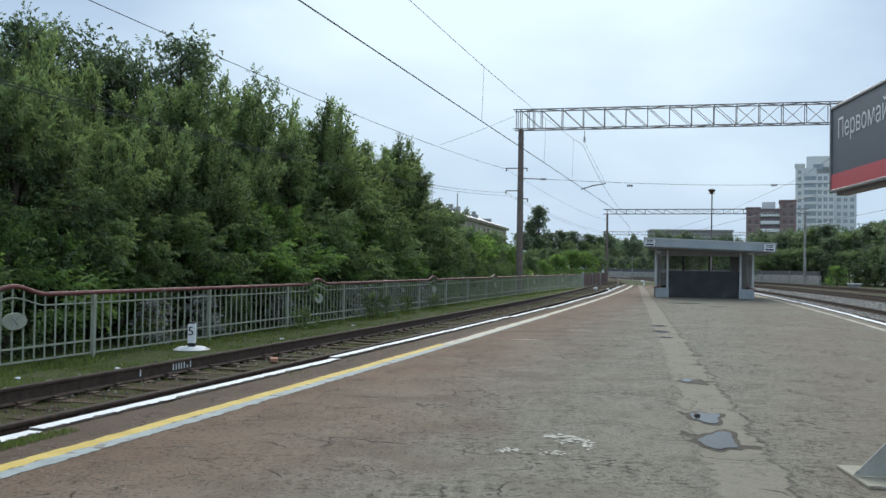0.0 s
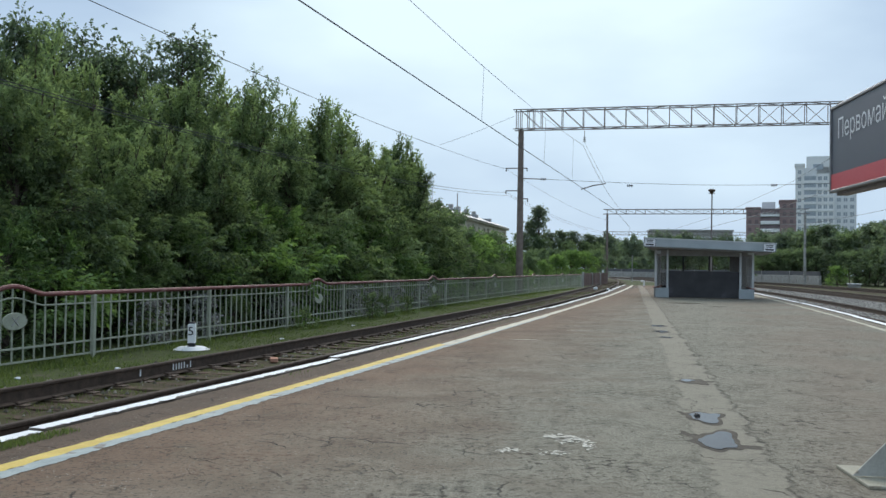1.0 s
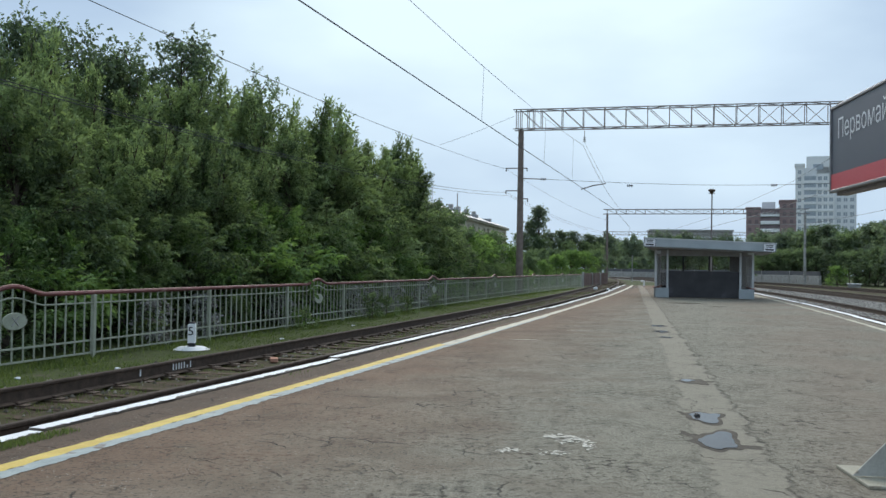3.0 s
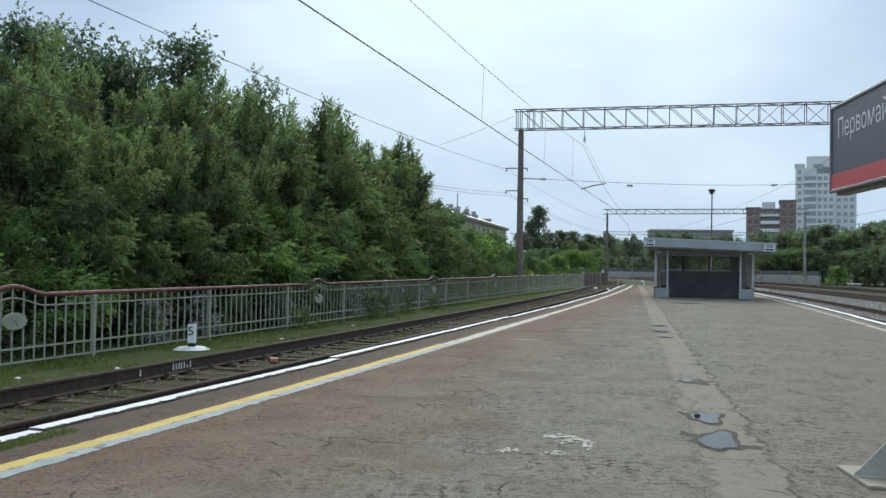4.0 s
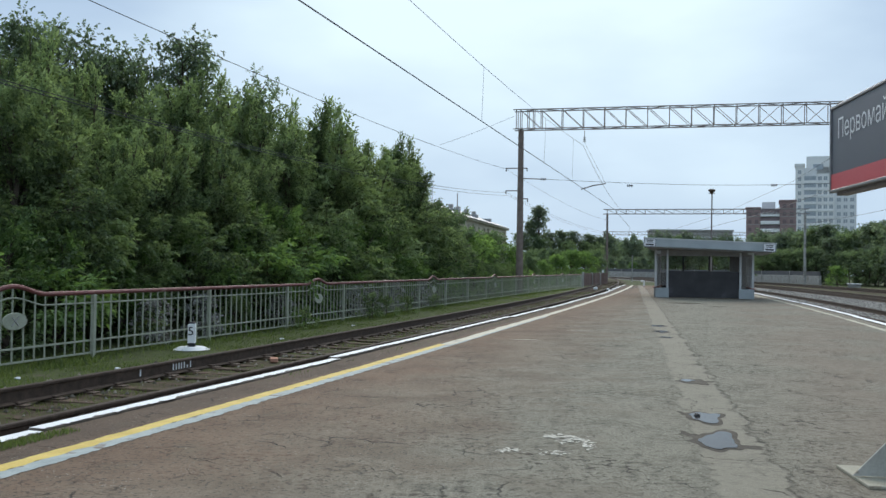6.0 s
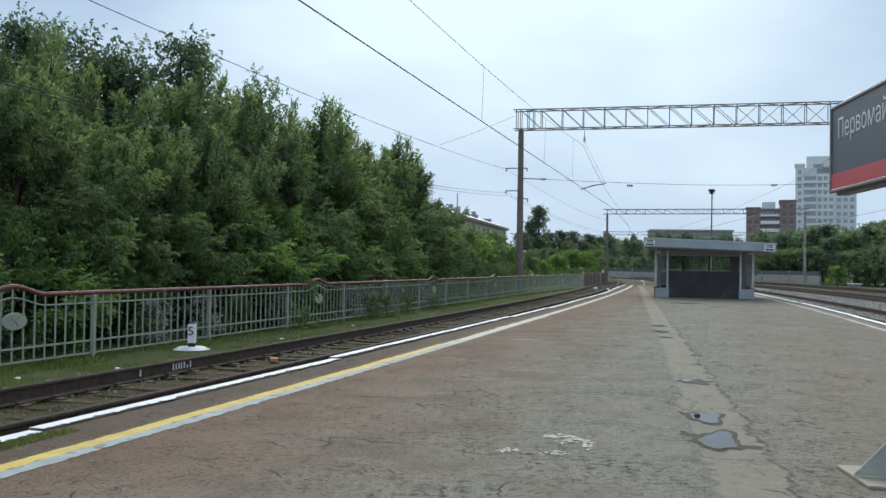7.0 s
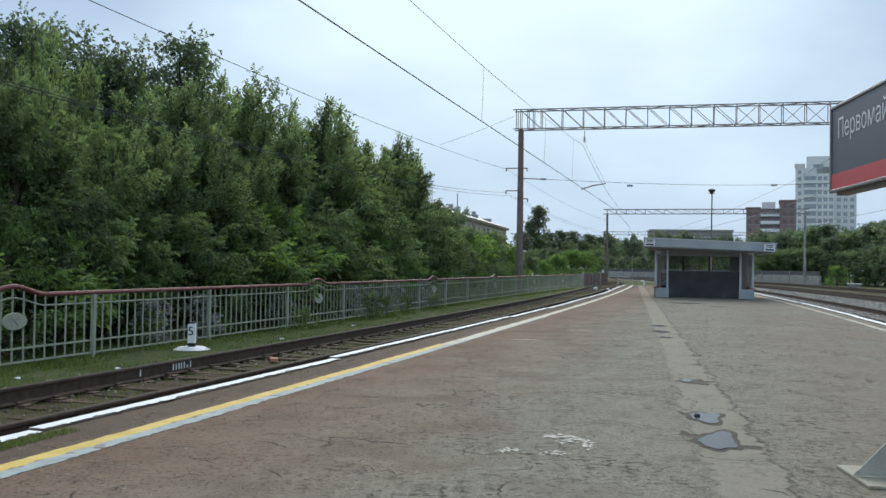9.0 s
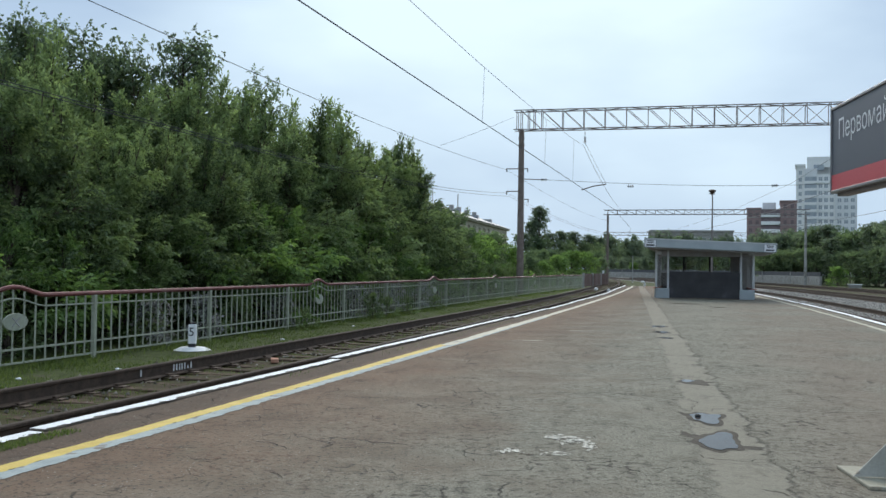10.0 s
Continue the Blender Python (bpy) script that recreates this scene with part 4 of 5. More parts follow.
def trackside():
    x, y = (1067 - 784) / 1600 * 104, 104.0
    mk = root("track_marker", Matrix.Translation((x, y, SOIL_Z)), "slim white and black trackside marker post", "marker post")
    part("post", boxed((-0.06, -0.06, -0.1), (0.06, 0.06, 0.9), 0.01), BLACK, mk)
    part("board", boxed((-0.13, -0.08, 0.9), (0.13, -0.02, 2.0), 0.01), SIGN_WHITE, mk, "white marker board")
    x, y = (1119 - 784) / 1600 * 112, 112.0
    sg = root("signal_post", Matrix.Translation((x, y, SOIL_Z)), "thin grey post standing inside the bend of the track", "post")
    part("shaft", tubed([(0, 0, -0.1), (0, 0, 3.3)], 0.06, 8), CONCRETE, sg)
    x, y = (1512 - 784) / 1600 * 92, 92.0
    bx = root("relay_box", pose(x, y, SOIL_Z, 0, 0, -22), "low pale concrete cable box beside the far tracks", "cable box")
    part("body", boxed((-0.6, -0.4, -0.05), (0.6, 0.4, 0.34), 0.04), CONCRETE, bx)
    part("lid", boxed((-0.7, -0.5, 0.34), (0.7, 0.5, 0.44), 0.03), SHEL_FRAME, bx, "paler slab lid")
    rng = random.Random(21)
    for k, (u, o) in enumerate(((12.4, 0.9), (13.8, 1.4), (16.9, 0.8), (19.5, 1.2), (24.0, 1.0))):
        p, *_ = along(FENCE, u, o)
        st = tagged(part("litter", blob3(0.045, 0.02, k * 3.7), SIGN_WHITE), "small scrap of pale litter in the grass", "litter", "litter in the grass")
        st.matrix_basis = pose(p.x, p.y, SOIL_Z + 0.012, 0, 0, rng.uniform(0, 180))


# ---- station sign ----
def station_sign():
    far = Vector((2.972, 6.8, 0))
    d = Vector((-0.095, -0.995, 0)).normalized()
    a = Vector((d.y, -d.x, 0))  # the face looks towards the left track
    m = Matrix(((d.x, -a.x, 0, far.x), (d.y, -a.y, 0, far.y), (0, 0, 1, 0), (0, 0, 0, 1)))
    sg = root("station_sign", m, "slate-grey station name board with a red stripe on a plated post", "station sign")
    L, Z0, Z1 = 2.9, 1.79, 2.42
    # local x runs along the board towards the camera, -y is the face
    part("board", boxed((0.012, -0.055, Z0 + 0.012), (L - 0.012, 0.055, Z1 - 0.012), 0.004), SIGN_GREY, sg, "slate-grey panel")
    part("stripe", boxed((0.014, -0.059, Z0 + 0.014), (L - 0.014, -0.0555, Z0 + 0.128)), SIGN_RED, sg, "red stripe along the bottom")
    for lo, hi in (((0, -0.066, Z0 - 0.006), (L, 0.066, Z0 + 0.014)), ((0, -0.066, Z1 - 0.014), (L, 0.066, Z1 + 0.006)), ((-0.004, -0.066, Z0 - 0.006), (0.014, 0.066, Z1 + 0.006)), ((L - 0.014, -0.066, Z0 - 0.006), (L + 0.004, 0.066, Z1 + 0.006))):
        part("frame", boxed(lo, hi, 0.003), SIGN_FRAME, sg, "pale aluminium frame")
    part("tray", boxed((0.05, -0.03, Z0 - 0.03), (L - 0.05, 0.05, Z0 - 0.006), 0.004), STEEL, sg)
    tx = part("lettering", text_mesh("lettering", "Первомайская", 0.205, SIGN_WHITE, 0.0), None, sg, "white station name lettering")
    tx.matrix_basis = pose(0.15, -0.0585, 2.172, 90, 0, 0) @ Matrix.Diagonal((0.93, 1, 1, 1))
    for u in (1.64,):
        part("post", boxed((u - 0.05, -0.09, 0.02), (u + 0.05, 0.05, Z0 - 0.03), 0.008), STEEL, sg)
        bm = boxed((u - 0.31, -0.44, 0.0), (u + 0.23, 0.22, 0.02), 0.004)
        part("base_plate", bm, PLATE, sg, "pale painted base plate")
        for turn in (0, 90, 180, 270):
            bm = bmesh.new()
            pr = [(0.05, 0.02), (0.27, 0.02), (0.05, 0.30)]
            v0 = [bm.verts.new((x, -0.006, z)) for x, z in pr]
            v1 = [bm.verts.new((x, 0.006, z)) for x, z in pr]
            bm.faces.new(v0)
            bm.faces.new(v1[::-1])
            for i in range(3):
                bm.faces.new((v0[i], v0[(i + 1) % 3], v1[(i + 1) % 3], v1[i]))
            o = part("gusset", bm, GUSSET, sg, "triangular steel gusset")
            o.matrix_basis = Matrix.Translation((u, -0.06, 0)) @ Matrix.Rotation(radians(turn), 4, "Z") @ Matrix.Diagonal((1.45, 1, 1.2, 1))


# ---- trees ----
def leaves(rng, centres, dirs, size, fold=0.35, plump=0.23, lift=(0, 0, 1.0)):
    """Folded leaflets of four corners: a short quad bent along its middle."""
    n = len(centres)
    d = dirs + rng.normal(0, 0.22, (n, 3))
    d /= np.linalg.norm(d, axis=1)[:, None]
    up = np.array(lift) + rng.normal(0, 0.28, (n, 3))
    side = np.cross(d, up)
    side /= np.linalg.norm(side, axis=1)[:, None] + 1e-9
    nor = np.cross(side, d)
    s = size * rng.uniform(0.65, 1.35, (n, 1))
    a = centres
    tip = centres + d * s - nor * s * 0.15
    l = centres + d * s * 0.45 + side * s * plump + nor * s * fold * 0.3
    r = centres + d * s * 0.45 - side * s * plump + nor * s * fold * 0.3
    v = np.stack([a, r, tip, l], 1).reshape(-1, 3)
    i = np.arange(n)[:, None] * 4
    return v, np.concatenate([i + np.array([0, 1, 2]), i + np.array([0, 2, 3])], 0)


def compound_leaf(cen, dr, at, stem, up, size, pairs):
    """One compound leaf: pairs of leaflets along a drooping stalk and a single one at its tip."""
    lat = np.cross(stem, up)
    lat /= np.linalg.norm(lat) + 1e-9
    for q in range(pairs):
        p = at + stem * size * (0.45 + 0.62 * q) - up * size * 0.10 * q * q
        for sgn in (-1, 1):
            cen.append(p)
            dr.append(stem * 0.55 + lat * sgn - up * (0.25 + 0.12 * q))
    cen.append(at + stem * size * (0.45 + 0.62 * pairs) - up * size * 0.10 * pairs * pairs)
    dr.append(stem - up * 0.45)


def bough_meshes(seed, twigs, sprays, pairs, size, mat, slim=0.42, plump=0.23, loose=0.05, flat=False, wild=0.5, spiry=False):
    """One bough of length 1 along its z: a bent limb with side twigs that carry compound leaves. flat: a side bough, whose
    upper side is its y, with the twigs spread out in tiers; otherwise an upright leader with twigs all round."""
    rng = np.random.default_rng(seed)
    bm = bmesh.new()
    bend = rng.normal(0, 0.05, (2, 2))
    sag = 0.16 if flat else 0.0
    spine = lambda t: np.array([bend[0, 0] * math.sin(t * 3) + bend[1, 0] * t, bend[0, 1] * math.sin(t * 2.6) + bend[1, 1] * t - sag * t * t, t])
    tube(bm, [spine(t) for t in (0, 0.3, 0.6, 0.92)], [0.022, 0.016, 0.010, 0.003], 5)
    up = np.array([0, 1.0, 0.25]) if flat else np.array([0, 0, 1.0])
    up /= np.linalg.norm(up)
    cen, dr = [], []
    for i in range(twigs):
        t = 0.14 + 0.82 * (i + rng.uniform()) / twigs
        base = spine(min(t, 0.92))
        full = 1.15 - 0.95 * t if spiry else 0.35 + 0.9 * math.sin(math.pi * min(1, 0.15 + 0.85 * t)) ** 0.8
        reach = slim * full * rng.uniform(0.55, 1.15)
        if flat:
            out = np.array([(1 if i % 2 else -1) * rng.uniform(0.55, 1.0), rng.choice([0.0, 0.25, 0.6, 0.95, -0.45]) + rng.normal(0, 0.08), rng.uniform(0.25, 0.8)])
        else:
            ang = i * 2.4 + rng.normal(0, 0.4)
            out = np.array([math.cos(ang), math.sin(ang), rng.uniform(0.2, 0.9)])
        end = base + out * reach
        if i % 2 == 0:
            tube(bm, [base - np.array([0, 0, 0.03]), (base + end) / 2, end - up * 0.03], [0.007, 0.004, 0.002], 4)
        for k in range(sprays):
            u = 0.25 + 0.8 * (k + rng.uniform()) / sprays
            p = base + (end - base) * u - up * 0.06 * u * u + rng.uniform(-1.5, 1.5, 3) * loose
            side = np.cross(out, up) * (1 if k % 2 else -1) * rng.uniform(0.3, 1.1)
            stem = out * 0.7 + side + rng.normal(0, wild * 0.5, 3) - up * rng.uniform(0.0, 0.45)
            stem /= np.linalg.norm(stem)
            tilt = up + rng.normal(0, wild * 0.45, 3)
            if spiry:
                stem = stem + np.array([0, 0, 0.9])
                stem /= np.linalg.norm(stem)
                tilt = -out + rng.normal(0, 0.3, 3)
            compound_leaf(cen, dr, p, stem, tilt / np.linalg.norm(tilt), size * rng.uniform(0.75, 1.2), pairs)
    v, f = leaves(rng, np.array(cen), np.array(dr), size, 0.35, plump, up)
    return mesh_of("bough", bm, BARK), raw_mesh("foliage", v, f, mat)


def to_dir(d):
    return Vector(d).to_track_quat("Z", "Y").to_matrix().to_4x4()


def tree(seed, height, radius, boughs, sets, low, label, kind_name="tree", trunk_r=0.09, top=3, group="", open_top=0.5, broad=0.72, tips=None, spires=False):
    """A trunk with tapered leaders and boughs that each carry their foliage."""
    rng = random.Random(seed)
    t = root(kind_name, Matrix(), label, "tree" if kind_name == "tree" else "shrub", group)
    lean = Vector((rng.uniform(-0.05, 0.05), rng.uniform(-0.05, 0.05), 0)) * height
    pts = [Vector((0, 0, -0.15)), Vector((0, 0, height * 0.25)) + lean * 0.2, Vector((0, 0, height * 0.5)) + lean * 0.6, Vector((0, 0, height * 0.8)) + lean]
    part("trunk", tubed(pts, [trunk_r * 1.3, trunk_r, trunk_r * 0.7, trunk_r * 0.3], 8), BARK, t)

    def stem(f):
        f = f / 0.8 * 3
        i = min(2, int(f))
        return pts[i].lerp(pts[i + 1], f - i)
    for i in range(boughs):
        lm, fm = (tips or sets)[rng.randrange(len(tips or sets))] if i < top else sets[rng.randrange(len(sets))]
        if i < top:
            reach = broad
            f, ang, tilt = rng.uniform(0.42, 0.72), i * 2.1 + rng.uniform(-0.4, 0.4), rng.uniform(0.05, 0.4)
            ln = (1.0 - f) * height * rng.uniform(0.85, 1.08)
            if spires:
                f, tilt = rng.uniform(0.34, 0.70), rng.uniform(0.02, 0.46)
                ln = (1.04 - f) * height * rng.uniform(0.8, 1.12)
                if i < 5:
                    reach, tilt, ln = reach * 0.55, tilt * 0.6, ln * 1.14
            wide = reach
        else:
            k = (i - top + rng.uniform(0.0, 1.0)) / (boughs - top)
            f = low + ((0.68 if spires else 0.72) - low) * k
            ang, tilt = i * 2.399 + rng.uniform(-0.5, 0.5), rng.uniform(0.85, 1.35) - 0.45 * k
            ln = radius * (1.15 - open_top * k) * rng.uniform(0.8, 1.2)
            wide = 1.0
        d = (math.sin(tilt) * math.cos(ang), math.sin(tilt) * math.sin(ang), math.cos(tilt))
        b = part("bough", lm, None, t)
        b.matrix_basis = Matrix.Translation(stem(f)) @ to_dir(d) @ Matrix.Rotation(rng.uniform(0, 6.28) if i < top else rng.uniform(-0.3, 0.3), 4, "Z") @ Matrix.Diagonal((ln * wide, ln * wide, ln, 1))
        part("foliage", fm, None, b)
    return t


def spot(px, depth):
    """A place on the ground at a bearing (side step per metre ahead, times 1600) and a distance ahead."""
    return (px - 784) / 1600 * depth, depth


def place(proto, x, y, s, turn, sz=1.0, z=SOIL_Z):
    return copy_thing(proto, Matrix.Translation((x, y, z)) @ Matrix.Rotation(turn, 4, "Z") @ Matrix.Diagonal((s, s, s * sz, 1)))


def woods():
    near = [bough_meshes(k, 18, 10, 3, 0.060, LEAF, 0.50, 0.25, 0.035, True) for k in (11, 12, 13, 14)]
    shoot = [bough_meshes(k, 30, 5, 2, 0.040, LEAF, 0.17, 0.27, 0.015, False, 0.5, True) for k in (15, 16)]
    light = [bough_meshes(k, 11, 7, 3, 0.085, LEAF_LIGHT, 0.44, 0.25, 0.03, True) for k in (21, 22)]
    dark = [bough_meshes(k, 24, 12, 2, 0.036, LEAF_DARK, 0.36, 0.42, 0.05, False, 1.0) for k in (31, 32, 33)]
    far = [bough_meshes(k, 16, 8, 1, 0.088, LEAF_FAR_HAZED, 0.44, 0.36, 0.06, True, 0.8) for k in (41, 42)]
    far_dark = [bough_meshes(k, 16, 8, 1, 0.080, LEAF_GREY_HAZED, 0.36, 0.36, 0.06, False, 0.9) for k in (51, 52)]
    lab = "dense green box elder with leafy arching boughs behind the fence"
    protos = [tree(s, 6.0, 2.3, 28, near, 0.06, lab, top=13, tips=shoot, broad=0.95, spires=True, group="trees behind the fence") for s in (1, 2, 3)]
    silver = [bough_meshes(k, 9, 5, 2, 0.125, LEAF_SILVER, 0.42, 0.32) for k in (25,)]
    under = [bough_meshes(k, 11, 8, 2, 0.09, LEAF, 0.42, 0.25, 0.035, True) for k in (26, 27)]
    shrubs = [tree(s, 2.2, 1.2, 9, under if s == 40 else (light[:1] + under), 0.05, "bright green leafy shrub pressing against the fence", "shrub", 0.035, 3, "shrubs behind the fence") for s in (4, 40, 41)]
    bright = tree(43, 2.4, 1.3, 9, light, 0.05, "bright green young box elder with broad leaf sprays", "shrub", 0.035, 4, "bright young box elders")
    pale = tree(42, 1.3, 0.8, 7, silver, 0.05, "low shrub with pale silvery leaves behind the fence", "shrub", 0.02, 2, "silvery shrubs")
    darks = [tree(s, 10.8, 2.2, 24, dark, 0.25, "tall dark-leaved tree rising behind the green ones", top=5, group="tall dark trees", trunk_r=0.16, open_top=0.72, broad=0.62) for s in (6, 7)]
    far_light = [bough_meshes(k, 16, 8, 1, 0.088, LEAF_LIGHT, 0.44, 0.36, 0.06, True, 0.8) for k in (61, 62)]
    fars = [tree(8, 7.0, 3.0, 10, far, 0.02, "leafy green tree beside the railway", top=4, group="distant trees", open_top=0.4, broad=1.0),
            tree(9, 9.0, 2.8, 10, far_dark, 0.03, "dark green tree beside the railway", top=5, group="distant trees", trunk_r=0.13, open_top=0.4, broad=1.0),
            tree(10, 6.0, 3.0, 10, far_light, 0.02, "light green bushy tree beside the railway", top=4, group="distant trees", open_top=0.4, broad=1.0)]
    # boughs whose leaf colour carries the haze of the skyline
    far_hazed = [bough_meshes(k, 16, 8, 1, 0.085, LEAF_HAZE_PALED, 0.44, 0.36, 0.06, True, 0.8) for k in (71, 72)]
    fars.append(tree(14, 7.0, 3.0, 10, far_hazed, 0.02, "grey-green tree on the skyline, its leaf colour paled for haze", top=4, group="distant trees", open_top=0.4, broad=1.0))
    rng = random.Random(77)
    sway = []
    # front row: bearing, distance, scale
    rows = [(-130, 15.5, 0.70), (10, 17.0, 0.80), (100, 18.5, 0.76), (190, 19.5, 0.70), (280, 21.2, 0.72), (360, 23.0, 0.74), (435, 25.0, 0.76), (500, 27.5, 0.88), (565, 29.5, 1.0),
            (628, 32.0, 0.95), (690, 36.5, 1.02), (735, 40.5, 0.95), (-50, 21, 1.0), (50, 23.0, 1.10), (140, 24.5, 1.0), (235, 26.0, 1.08), (330, 28.5, 1.10), (425, 31.5, 1.10), (490, 34.5, 1.20), (560, 37.5, 1.17), (625, 39.5, 1.06), (690, 44.0, 1.12), (450, 37.0, 1.10)]
    for i, (px, dep, s) in enumerate(rows):
        need = 3.2 * s
        while along(FENCE, dep)[0].x - spot(px, dep)[0] < need:
            s *= (dep + 0.3) / dep
            dep += 0.3
        x, y = spot(px, dep)
        t = place(protos[i % 3], x, y, s * rng.uniform(0.97, 1.03), rng.uniform(0, 6.28))
        sway.append(t)
    for i, (px, dep, s) in enumerate([(12, 34, 1.0), (96, 36, 1.02), (160, 39, 0.99), (214, 38, 1.02), (310, 40, 1.07), (366, 44, 0.96), (-60, 33, 0.92), (432, 48, 1.05), (50, 44, 0.85), (128, 46, 0.96), (264, 48, 0.88)]):
        x, y = spot(px, dep)
        t = place(darks[i % 2], x, y, s, rng.uniform(0, 6.28))
        if i < 6:
            sway.append(t)
    # shrubs right behind the fence
    y = 12.2
    while y < 60:
        p, a, f = along(FENCE, y, -rng.uniform(1.5, 2.2))
        if 15 < y < 36 and rng.random() < 0.85:
            q, _, _ = along(FENCE, y + 0.4, -0.62)
            place(pale, q.x, q.y, rng.uniform(0.6, 0.85), rng.uniform(0, 6.28))
        place(shrubs[rng.randrange(3) if y > 17 else 1], p.x, p.y, rng.uniform(0.55, 1.05) * (1.0 if y < 42 else 0.85), rng.uniform(0, 6.28))
        y += rng.uniform(1.3, 2.2)
    for px, dep, s in ((18, 15.4, 0.95), (105, 16.6, 0.85), (215, 18.6, 0.7), (428, 23.6, 1.25), (492, 25.8, 1.25), (560, 28.6, 1.1), (648, 33.5, 1.25), (705, 37.5, 1.2), (745, 41.0, 1.0), (600, 31.0, 1.2), (330, 21.2, 0.9)):
        while along(FENCE, dep)[0].x - spot(px, dep)[0] < 1.5 * s:
            dep += 0.2
        x, y = spot(px, dep)
        sway.append(place(bright, x, y, s, rng.uniform(0, 6.28)))
    for u, o, s in ((27.3, 0.3, 0.36), (28.4, 0.35, 0.30), (30.6, 0.3, 0.26), (22.6, 0.3, 0.24), (20.2, -0.3, 0.4), (34.0, 0.25, 0.24)):
        p, *_ = along(FENCE, u, o)
        place(shrubs[1], p.x, p.y, s, u)
    # green thicket towards the gantry pole and on
    near_thicket = ((772, 46, 0.66, 0), (795, 49, 0.55, 0), (820, 52, 0.62, 2), (845, 56, 0.58, 2), (868, 59, 0.54, 0), (892, 63, 0.52, 2), (912, 68, 0.36, 0), (935, 72, 0.36, 0), (958, 78, 0.36, 2), (985, 82, 0.46, 2), (1010, 86, 0.54, 2), (1035, 92, 0.54, 2), (940, 90, 0.46, 0), (958, 92, 0.48, 0), (800, 78, 0.6, 0))
    far_thicket = ((1055, 98, 0.5, 0), (925, 96, 0.62, 1), (970, 104, 0.66, 1), (990, 106, 0.7, 1), (1015, 112, 0.72, 1), (1040, 120, 0.72, 1), (1060, 126, 0.7, 1), (905, 94, 0.42, 1), (976, 95, 0.5, 0), (950, 99, 0.7, 0), (1000, 104, 0.65, 0), (1030, 114, 0.7, 0), (1050, 120, 0.7, 0))
    for px, dep, s, k in near_thicket + far_thicket:
        x, y = spot(px, dep)
        place(fars[k], x, y, s, rng.uniform(0, 6.28))
    x, y = spot(948, 100)
    place(fars[1], x + 0.3, y, 0.68, 1.3, 1.45)
    place(fars[1], x - 0.3, y + 1.5, 0.50, 3.1, 1.6)
    # across the tracks
    for i in range(17):
        px, dep = 1345 + i * 17, 138 - i * 2.4
        x, y = spot(px, dep)
        place(fars[rng.choice((0, 1, 0, 3))], x, y, rng.uniform(0.95, 1.2), rng.uniform(0, 6.28), 0.9)
        x, y = spot(px + 6, dep - 9)
        place(fars[rng.choice((0, 1, 0))], x, y, rng.uniform(0.62, 0.85), rng.uniform(0, 6.28), 0.9)
    x, y = spot(1482, 92)
    place(fars[2], x, y, 0.36, 1.0)
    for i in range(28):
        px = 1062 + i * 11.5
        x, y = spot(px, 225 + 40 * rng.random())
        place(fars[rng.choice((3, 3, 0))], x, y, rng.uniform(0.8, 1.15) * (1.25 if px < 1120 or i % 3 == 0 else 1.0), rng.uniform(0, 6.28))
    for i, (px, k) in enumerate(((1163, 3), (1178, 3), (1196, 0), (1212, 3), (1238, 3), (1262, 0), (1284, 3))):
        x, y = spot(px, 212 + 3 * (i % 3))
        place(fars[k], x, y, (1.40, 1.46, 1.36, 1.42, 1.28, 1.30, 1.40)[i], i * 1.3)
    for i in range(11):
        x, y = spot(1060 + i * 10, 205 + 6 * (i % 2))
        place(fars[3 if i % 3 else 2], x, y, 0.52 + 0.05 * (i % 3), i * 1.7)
    for o in protos + shrubs + darks + fars + [pale, bright]:
        for c in list(o.children_recursive):
            bpy.data.objects.remove(c)
        bpy.data.objects.remove(o)
    return sway


